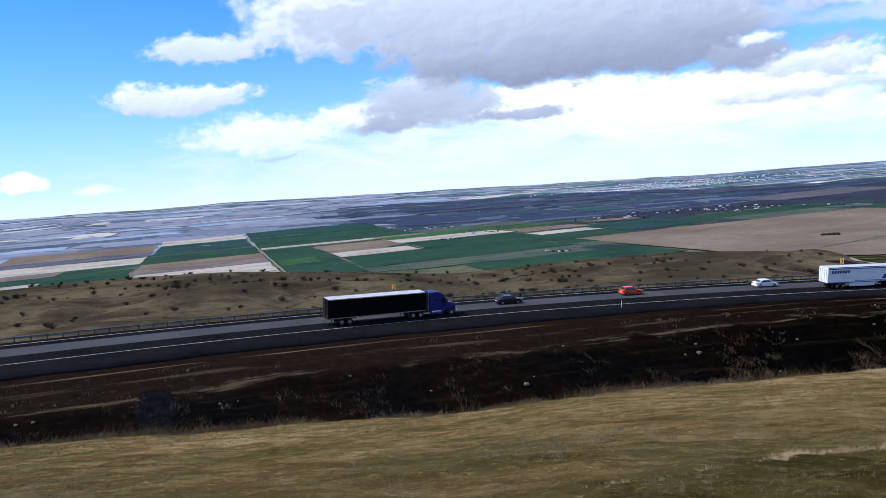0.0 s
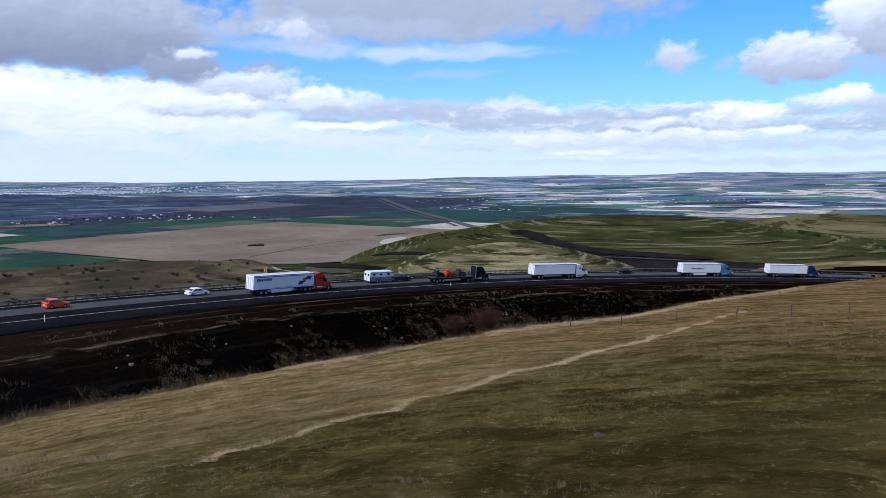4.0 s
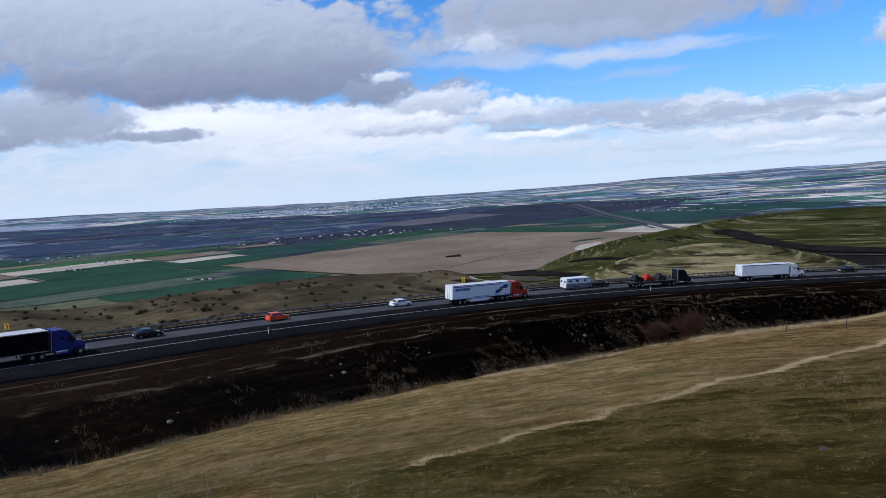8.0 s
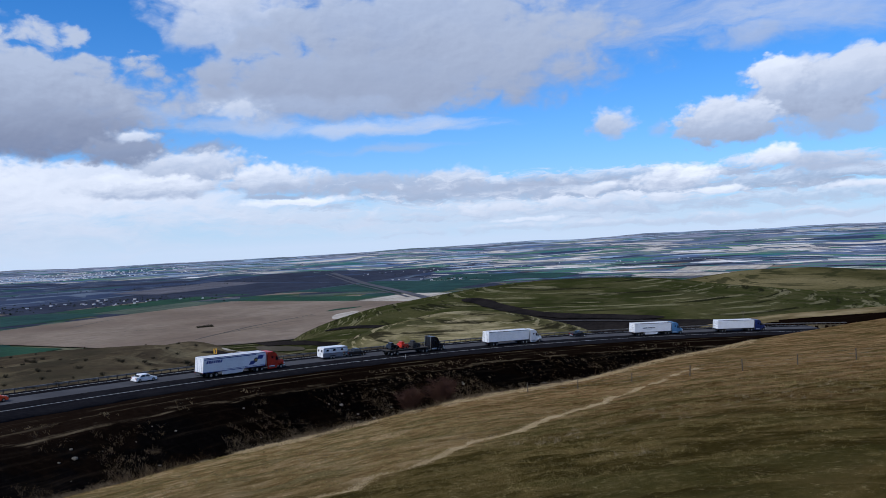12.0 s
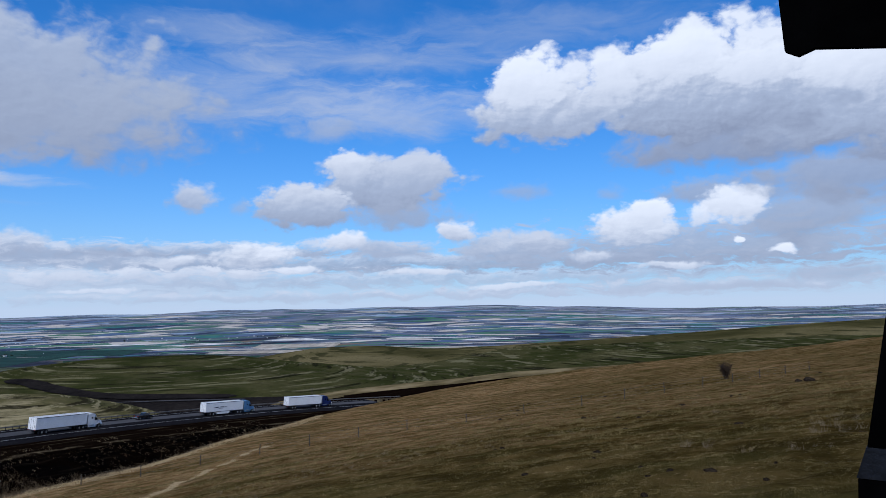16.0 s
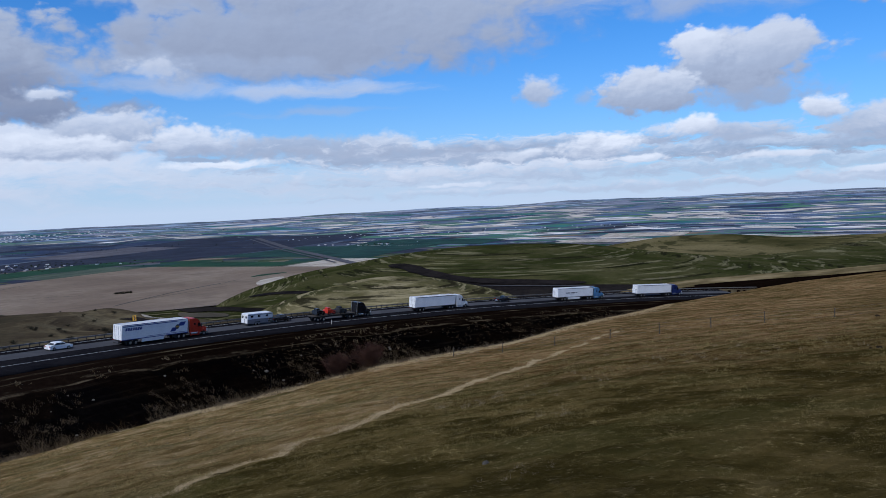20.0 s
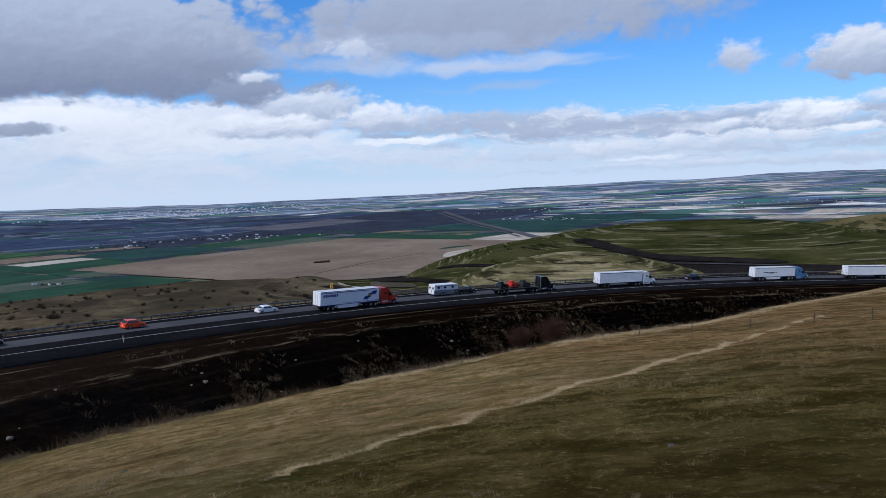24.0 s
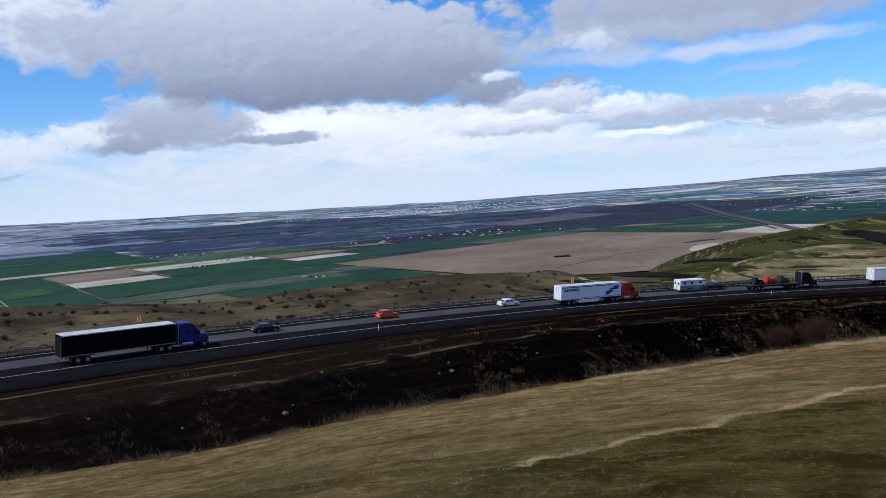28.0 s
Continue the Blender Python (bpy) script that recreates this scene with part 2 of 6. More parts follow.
def cloud_cover(n, place, az, el):
    """Cover and tone of the clouds at a place of the sky, given in degrees."""
    wob = n.add("TexNoise")
    wob.inputs["Scale"].default_value, wob.inputs["Detail"].default_value = 0.35, 6
    n.link(n.vec("MULTIPLY", place, (1.0, 1.6, 1.0)), wob.inputs["Vector"])
    warp = n.vec("SUBTRACT", wob.outputs["Color"], (0.5, 0.5, 0.5))
    p = n.vec("ADD", place, n.vec("MULTIPLY", warp, (2.6, 1.2, 0.0)))

    def lumps(at, scale, much):
        """Rounded lumps with finer lumps on them."""
        q = n.vec("ADD", n.vec("MULTIPLY", at, (1.0, 1.5, 0.0)), n.vec("MULTIPLY", warp, (0.7 / scale, 0.7 / scale, 0.0)))
        puff = n.add("TexVoronoi")
        puff.feature, puff.inputs["Scale"].default_value, puff.inputs["Smoothness"].default_value = "SMOOTH_F1", scale, 0.35
        puff.inputs["Detail"].default_value, puff.inputs["Roughness"].default_value = 2.0, 0.55
        n.link(q, puff.inputs["Vector"])
        grain = n.noise(scale * 1.1, 8, 0.62, q, 0.2)
        return n.math("MULTIPLY_ADD", puff.outputs["Distance"], -0.62 * much, n.math("MULTIPLY_ADD", grain, 0.9 * much, -0.13 * much))

    bulky, fine = lumps(place, 0.34, 0.9), lumps(place, 0.95, 0.6)
    veil = n.noise(1.0, 9, 0.62, n.vec("MULTIPLY", p, (0.13, 0.55, 0.0)), 0.5)
    row = n.noise(1.0, 8, 0.62, n.vec("MULTIPLY", p, (0.5, 1.7, 0.0)), 0.3)
    rims = (n.math("ADD", n.math("MULTIPLY_ADD", fine, 0.35, bulky), 1.50), n.math("ADD", n.math("MULTIPLY_ADD", bulky, 0.3, fine), 1.42),
            n.math("MULTIPLY_ADD", veil, 2.4, 0.05), n.math("MULTIPLY_ADD", row, 3.4, -0.5))
    # lumps that face the sun, above and to the west, are brighter
    to_sun = n.vec("ADD", place, (-0.30, 0.30, 0.0))
    glow = n.math("MULTIPLY", n.math("SUBTRACT", bulky, lumps(to_sun, 0.34, 0.9)), 0.65)
    glow = n.math("MULTIPLY_ADD", n.math("SUBTRACT", fine, lumps(n.vec("ADD", place, (-0.13, 0.13, 0.0)), 0.95, 0.6)), 0.55, glow)
    glow = n.math("MULTIPLY_ADD", n.math("SUBTRACT", row, 0.5), n.span(el, 3.0, 6.5, 2.2, 0.3), glow)
    glow = n.math("MINIMUM", n.math("MAXIMUM", glow, -0.9), 0.9)
    # loose clouds go on overhead and behind
    where = n.math("MAXIMUM", n.span(el, 19.0, 32.0), n.span(n.math("ABSOLUTE", n.math("SUBTRACT", az, 12.0)), 72.0, 88.0))
    cover = n.math("MULTIPLY", where, n.span(n.noise(0.06, 6, 0.55, n.vec("MULTIPLY", place, (1.0, 1.6, 1.0))), 0.44, 0.60))
    tone = n.math("MULTIPLY", cover, 0.5)

    def over(f, a, b):
        node = n.add("Mix")
        node.data_type = "FLOAT"
        for s, v in zip(node.inputs[0:1] + node.inputs[2:4], (f, a, b)):
            n.put(s, v)
        return node.outputs[0]

    split = n.add("SeparateXYZ")
    n.link(p, split.inputs[0])
    for a, e, rx, ry, top, base, much, soft, kind in CLOUDS:
        spot, move = n.add("CombineXYZ"), n.add("VectorMath")
        for s, v in zip(spot.inputs, (split.outputs[0], split.outputs[1], tone)):
            n.link(v, s)
        move.operation = "MULTIPLY_ADD"
        n.link(spot.outputs[0], move.inputs[0])
        move.inputs[1].default_value, move.inputs[2].default_value = (1 / rx, 1 / ry, 0), (-a / rx, -e / ry, 0)
        v = move.outputs[0]
        far = n.vec("LENGTH", n.vec("MAXIMUM", v, n.vec("MULTIPLY", v, (-1, -1.35, 0))))
        here = n.span(n.math("SUBTRACT", rims[kind], far), 0.0, soft, 0.0, much)
        xyz = n.add("SeparateXYZ")
        n.link(v, xyz.inputs[0])
        shade = n.span(n.math("ADD", xyz.outputs[1], glow), -0.75, 0.75, base, top, smooth=False)
        cover, tone = over(here, cover, 1.0), over(here, tone, shade)
    return cover, n.math("DIVIDE", tone, n.math("MAXIMUM", cover, 0.001))


def make_world():
    world = bpy.data.worlds.new("sky")
    scene.world = world
    world.use_nodes = True
    world.cycles.sampling_method, world.cycles.sample_map_resolution = "MANUAL", 256
    n = Nodes(world.node_tree)
    sky = n.add("TexSky")
    sky.sky_type, sky.sun_disc = "NISHITA", False
    sky.sun_elevation, sky.sun_rotation = radians(SUN_EL), radians(SUN_AZ)
    sky.air_density, sky.dust_density, sky.ozone_density = 1.0, 0.2, 3.0
    way = n.add("SeparateXYZ")
    n.link(n.add("TexCoord").outputs["Generated"], way.inputs[0])
    az = n.math("MULTIPLY", n.math("ARCTAN2", way.outputs[0], way.outputs[1]), 57.2958)
    el = n.math("MULTIPLY", n.math("ARCSINE", way.outputs[2]), 57.2958)
    place = n.add("CombineXYZ")
    n.link(az, place.inputs[0])
    n.link(el, place.inputs[1])
    clear = n.mix(1.0, sky.outputs[0], SKY_TINT, "MULTIPLY")
    # pale band of far haze low down
    low = n.math("EXPONENT", n.math("MULTIPLY", n.math("MAXIMUM", el, 0.0), -0.20))
    clear = n.mix(n.math("MULTIPLY", low, 0.95), clear, HAZE)
    cover, tone = cloud_cover(n, place.outputs[0], az, el)
    cloud = n.ramp(n.math("MULTIPLY_ADD", tone, 0.8, 0.1), (0.02, CLOUD_SUN), (0.26, CLOUD_LIT), (0.5, CLOUD_MID), (0.92, CLOUD_DIM))
    # far clouds pale into the haze
    cloud = n.mix(n.math("MULTIPLY", n.span(el, 0.0, 3.0, 1.0, 0.0), 0.5), cloud, CLOUD_FAR)
    sight = n.mix(n.math("MULTIPLY", cover, 0.98), clear, cloud)
    back = n.add("Background")
    n.link(sight, back.inputs[0])
    back.inputs[1].default_value = 0.1
    n.link(back.outputs[0], n.add("OutputWorld").inputs[0])


SKY_TINT, HAZE = (0.26, 0.85, 1.42), (7.2, 8.0, 9.2)
CLOUD_SUN, CLOUD_LIT, CLOUD_MID, CLOUD_DIM, CLOUD_FAR = (11.6, 11.5, 11.6), (9.0, 9.1, 9.6), (5.3, 5.8, 6.95), (2.5, 2.75, 3.75), (7.8, 8.3, 9.3)
make_world()


# ---------------------------------------------------------------- the lie of the land
ROAD_C, ROAD_R, ROAD_Z, GRADE, BANKING = (205.2, -95.7), 333.3, -39.67, -0.0606, 0.08


def smooth_table(*pairs, soft=3.0):
    """A smooth curve over azimuth, from pairs of degrees and values."""
    a, v = np.array(pairs, float).T
    g = np.arange(-180, 180.5, 0.5)
    w = np.exp(-(np.arange(-24, 25) * 0.5 / soft) ** 2)
    dense = np.convolve(np.pad(np.interp(g, a, v), 24, mode="edge"), w / w.sum(), "valid")
    return lambda az: np.interp(az, g, dense)


def lattice(ix, iy, seed):
    h = (ix.astype(np.int64) * 374761393 + iy.astype(np.int64) * 668265263 + seed * 974711) & 0x7FFFFFFF
    h = ((h ^ (h >> 13)) * 1274126177) & 0x7FFFFFFF
    return ((h ^ (h >> 16)) & 0xFFFF) / 65535.0


def rough(x, y, size, seed=0, octaves=3):
    """Smooth random relief between -1 and 1, with bumps of that size in metres."""
    total, gain = 0.0, 1.0
    for k in range(octaves):
        u, v = x / size, y / size
        i, j = np.floor(u), np.floor(v)
        fu, fv = u - i, v - j
        fu, fv = fu * fu * (3 - 2 * fu), fv * fv * (3 - 2 * fv)
        a, b, c, d = (lattice(i + p, j + q, seed + k) for p, q in ((0, 0), (1, 0), (0, 1), (1, 1)))
        total = total + gain * ((a * (1 - fu) + b * fu) * (1 - fv) + (c * (1 - fu) + d * fu) * fv - 0.5) * 2
        size, gain = size / 2.1, gain * 0.5
    return total / 1.75


def ease(v, a, b):
    t = np.clip((v - a) / (b - a), 0, 1)
    return t * t * (3 - 2 * t)


# the near hill: how steeply it falls, near by and at its brow, and how far off the brow is
NEAR_S = smooth_table((-180, -0.10), (-120, 0.05), (-75, 0.20), (-60, 0.235), (-46, 0.268), (-30, 0.282), (-8, 0.262), (5, 0.245), (17, 0.22), (31, 0.185), (44, 0.155), (56, 0.125), (75, 0.075), (100, -0.02), (180, -0.10))
BROW_S = smooth_table((-180, -0.10), (-120, 0.05), (-75, 0.20), (-60, 0.230), (-46, 0.261), (-30, 0.274), (-20, 0.259), (-8, 0.244), (5, 0.216), (17, 0.182), (24, 0.170), (31, 0.142), (34, 0.134), (44, 0.102), (56, 0.077), (68, 0.052), (75, 0.036), (100, -0.04), (180, -0.10), soft=2.0)
BROW_D = smooth_table((-180, 300), (-100, 120), (-60, 60), (-30, 60), (-8, 68), (5, 76), (17, 88), (24, 100), (31, 130), (34, 150), (44, 210), (56, 230), (75, 230), (180, 300))
# the brushy slope past the road: depression of its rim, and the rim's distance
RIM_E = smooth_table((-180, 4.4), (-59, 4.46), (-52, 4.6), (-45, 4.95), (-37, 5.8), (-29, 6.65), (-21, 6.35), (-13, 6.08), (-5, 6.35), (-2.6, 7.0), (2, 9.5), (180, 9.5), soft=1.6)
RIM_D = smooth_table((-180, 300), (-60, 255), (-29, 255), (-13, 290), (-3, 250), (5, 240), (180, 240))
# the hills across the gully: depression of the crest, its distance, and the foot's distance
KNOLL_E = smooth_table((-180, 14), (1, 14), (3.5, 9.0), (5.7, 7.6), (9, 6.4), (13, 5.7), (16.6, 5.32), (20.7, 5.98), (24.4, 7.05), (27, 8.5), (32, 14), (180, 14), soft=1.0)
GREEN_E = smooth_table((-180, 14), (0, 14), (2.0, 7.4), (3.3, 6.55), (5.8, 5.6), (9, 4.8), (13, 4.22), (17, 3.65), (21, 3.38), (26, 3.3), (30, 3.45), (34, 4.0), (40, 4.6), (50, 5.5), (62, 9), (180, 14), soft=1.2)
RIGHT_E = smooth_table((-180, 14), (20, 9), (26, 5.0), (30, 3.9), (33, 3.4), (36, 3.05), (40, 2.98), (44, 3.32), (49, 3.15), (56, 2.75), (64, 2.2), (74, 1.45), (90, 0.6), (120, 0.0), (180, 14), soft=1.2)
FARBANK_E = smooth_table((-180, 14), (30, 10), (31.5, 7.2), (35.3, 6.5), (38, 6.2), (41.4, 5.9), (46, 5.55), (50, 5.1), (60, 4.5), (80, 4), (180, 14), soft=1.2)
HORIZON_E = smooth_table((-180, 0.3), (-60, 0.0), (-45, 0.06), (-30, 0.42), (-12, 0.68), (3, 0.7), (15, 0.55), (26, 0.4), (40, 0.18), (50, 0.3), (64, 0.6), (180, 0.4))
PLAIN = -130.0


def road_place(x, y):
    """How far along the bend (radians) and how far past the near edge line (metres) a place is."""
    qx, qy = x - ROAD_C[0], y - ROAD_C[1]
    return np.arctan2(qx, qy), np.hypot(qx, qy) - ROAD_R


def road_point(th, w, lift=0.0):
    r = ROAD_R + w
    return (ROAD_C[0] + r * math.sin(th), ROAD_C[1] + r * math.cos(th), ROAD_Z + GRADE * ROAD_R * th + BANKING * w + lift)


def ridge(d, e, crest, foot, foot_z, fall):
    """Height of a hill whose crest stands at that depression and distance."""
    top = -crest * np.tan(np.radians(e))
    t = np.clip((d - foot) / (crest - foot), 0, 1)
    up = foot_z + (top - foot_z) * np.sin(t * np.pi / 2) ** 1.15
    past = np.maximum(d - crest, 0)
    return np.where(d < foot, foot_z - (foot - d) * 0.4, np.where(d < crest, up, top - fall * past * past / (past + 60)))


def layers(x, y):
    az, d = np.degrees(np.arctan2(x, y)), np.hypot(x, y) + 1e-6
    # the hill under the camera
    bd, bs, ns = BROW_D(az), BROW_S(az), NEAR_S(az)
    t = np.clip(d / bd, 0, 1)
    hill = -1.7 - d * (bs + (ns - bs) * (1 - t))
    past = np.maximum(d - bd, 0)
    hill = hill - 0.42 * past * past / (past + 5)
    hill = hill + 0.10 * rough(x, y, 6.0, 3) * ease(d, 3, 15) + 0.35 * rough(x, y, 28.0, 8) * ease(d, 20, 60)
    # hummocks of turf
    hill = hill + (0.085 * rough(x, y, 0.75, 101, 3) + 0.10 * rough(x, y, 2.3, 102, 2)) * ease(d, 2.5, 7) * (1 - ease(d, 90, 140))
    # the road's bench, its verge, the dark bank and the ditch
    th, w = road_place(x, y)
    base = ROAD_Z + GRADE * ROAD_R * th
    soil = rough(x, y, 5.0, 21)
    bench = np.interp(w, [-60, -36, -27, -15.5, -10.5, 13.0, 16.0, 24.0], [-9.5, -8.4, -7.4, -2.6, -1.0, 1.04, 0.4, -1.2]) + base - 0.12
    bench = bench + np.where(w < -12, 0.35 * soil * ease(-w, 12, 17), 0)
    # slope past the guardrail
    rd, re = RIM_D(az), RIM_E(az)
    rim = -rd * np.tan(np.radians(re))
    gd = np.clip((w - 16.0) / 90.0, 0, 1)
    slope = (base + 0.4) * (1 - gd) + rim * gd + 4.6 * rough(x, y, 34.0, 31) * gd * (1 - gd) * 4
    beyond = np.maximum(d - rd, 0)
    slope = np.where(d > rd, rim - 0.40 * beyond * beyond / (beyond + 25), slope)
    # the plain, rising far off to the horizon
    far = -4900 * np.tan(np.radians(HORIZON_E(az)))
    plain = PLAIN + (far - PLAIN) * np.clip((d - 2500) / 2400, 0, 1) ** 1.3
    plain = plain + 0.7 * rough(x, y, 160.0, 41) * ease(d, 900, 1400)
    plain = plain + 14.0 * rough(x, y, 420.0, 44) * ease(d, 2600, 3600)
    # gully floor between the road and the plain
    gully = np.interp(d, [200, 420, 560, 800, 1120], [-60, -66, -74, -100, -131])
    knoll = ridge(d, KNOLL_E(az), 325.0, 262.0, -47.0, 0.35) + 1.5 * rough(x, y, 26.0, 51) * ease(d, 262, 300)
    green = ridge(d, GREEN_E(az), 640.0, 455.0, -54.0, 0.3) + 0.4 * rough(x, y, 60.0, 55) * ease(d, 455, 520)
    right = ridge(d, RIGHT_E(az), 1150.0, 560.0, -75.0, 0.3) + 0.7 * rough(x, y, 220.0, 58, 2) * ease(d, 560, 800)
    farbank = ridge(d, FARBANK_E(az), 395.0, 335.0, -45.0, 0.3)
    return az, d, th, w, hill, bench, slope, plain, gully, knoll, green, right, farbank


def height(x, y, kinds=False):
    """Height of the ground, and which cover it has: 0 grass, 1 soil, 2 brush, 3 knoll, 4 green hill, 5 valley, 6 plain, 7 tan bank, 8 dark bare ground, 9 near plain."""
    az, d, th, w, hill, bench, slope, plain, gully, knoll, green, right, farbank = layers(x, y)
    inside = (w <= 16.0) & (az < 38.5)
    road_end = az < 60
    z = np.where(inside & road_end & (w > -60), np.maximum(hill, bench), hill)
    outer = np.maximum.reduce([slope, plain, knoll, green, right, farbank])
    outer = np.maximum(outer, np.where(d < 1150, gully, -999))
    outer = np.where((w < 24) & (w > 10) & (az < 60), np.maximum(outer, bench), outer)
    past = ~inside & (np.abs(az) < 120) & (d > 60)
    z = np.where(past, np.maximum(outer, np.where(az > 30, hill, -999)), z)
    if not kinds:
        return z
    k = np.zeros(z.shape, np.int32)
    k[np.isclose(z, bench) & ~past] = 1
    for i, layer in ((2, slope), (5, gully), (3, knoll), (4, green), (4, right), (7, farbank), (6, plain)):
        k[past & np.isclose(z, layer)] = i
    k[past & np.isclose(z, bench)] = 2
    k[((k == 4) | (k == 5)) & (az > 17) & (az < 38) & (d < np.interp(az, [19, 21, 25, 32], [500, 487, 477, 466]))] = 8
    k[(k == 4) & np.isclose(z, right) & (d > np.interp(az, [30, 36, 44, 50, 60, 75], [700, 720, 900, 1080, 1000, 900]))] = 10
    k[(k == 6) & (d < 2280)] = 9
    k[(k == 7) & (d < np.interp(az, [33, 38], [348, 378]))] = 1
    k[past & (az > 30) & np.isclose(z, hill)] = 0
    return z, k


def ground_z(x, y):
    return float(height(np.array([x], float), np.array([y], float))[0])


# ---------------------------------------------------------------- materials
def material(name, colours, scale=1.0, detail=6, rough=0.85, metal=0.0, bump=0.0, bump_scale=None, fine=None, spec=0.3, second=None, contour_bands=None, rows=0.0):
    """A surface whose colour runs through the given colours by noise of that scale (per metre), with finer grain and bump."""
    m = bpy.data.materials.new(name)
    m.use_nodes = True
    n = Nodes(m.node_tree)
    co = n.add("TexCoord").outputs["Object"]
    f = n.noise(scale, detail, 0.6, co)
    k = len(colours)
    col = n.ramp(n.span(f, 0.32, 0.68), *[(i / max(k - 1, 1), c) for i, c in enumerate(colours)]) if k > 1 else None
    if col is None:
        col = n.mix(0.0, colours[0], colours[0])
    if fine:
        g = n.noise(fine[0], 5, 0.65, co)
        col = n.mix(n.math("MULTIPLY", n.span(g, 0.4, 0.72), fine[2]), col, fine[1])
    if second:
        g = n.noise(second[0], 4, 0.6, co)
        col = n.mix(n.math("MULTIPLY", n.span(g, 0.48, 0.66), second[2]), col, second[1])
    if rows:
        lie = n.add("CombineXYZ")
        for i, (a, b, k) in enumerate(((0.695, 0.719, 0.006), (-0.719, 0.695, 0.07))):
            n.link(n.math("MULTIPLY", n.vec("DOT_PRODUCT", co, (a, b, 0)), k), lie.inputs[i])
        g = n.noise(1.0, 6, 0.65, lie.outputs[0])
        dull = n.mix(1.0, col, (1 - rows, 1 - rows, 1 - rows), "MULTIPLY")
        col = n.mix(n.span(g, 0.36, 0.66), dull, col)
    for run, tint, much, over in contour_bands or ():
        g = n.noise(1.0, 6, 0.62, n.vec("MULTIPLY", co, run), 0.3)
        col = n.mix(n.math("MULTIPLY", n.span(g, over, over + 0.08), much), col, tint)
    b = n.add("BsdfPrincipled")
    n.link(col, b.inputs["Base Color"])
    b.inputs["Roughness"].default_value, b.inputs["Metallic"].default_value = rough, metal
    b.inputs["Specular IOR Level"].default_value = spec
    if bump:
        bn = n.add("Bump")
        bn.inputs["Strength"].default_value, bn.inputs["Distance"].default_value = 1.0, bump
        n.link(n.noise(bump_scale or scale * 4, 6, 0.65, co), bn.inputs["Height"])
        n.link(bn.outputs[0], b.inputs["Normal"])
    out = n.add("OutputMaterial")
    n.link(b.outputs[0], out.inputs[0])
    return m


def plain_paint(name, colour, rough=0.45, metal=0.0, spec=0.5, dirt=0.25):
    return material(name, [colour, tuple(c * (1 - dirt) for c in colour)], 1.3, 5, rough, metal, spec=spec)




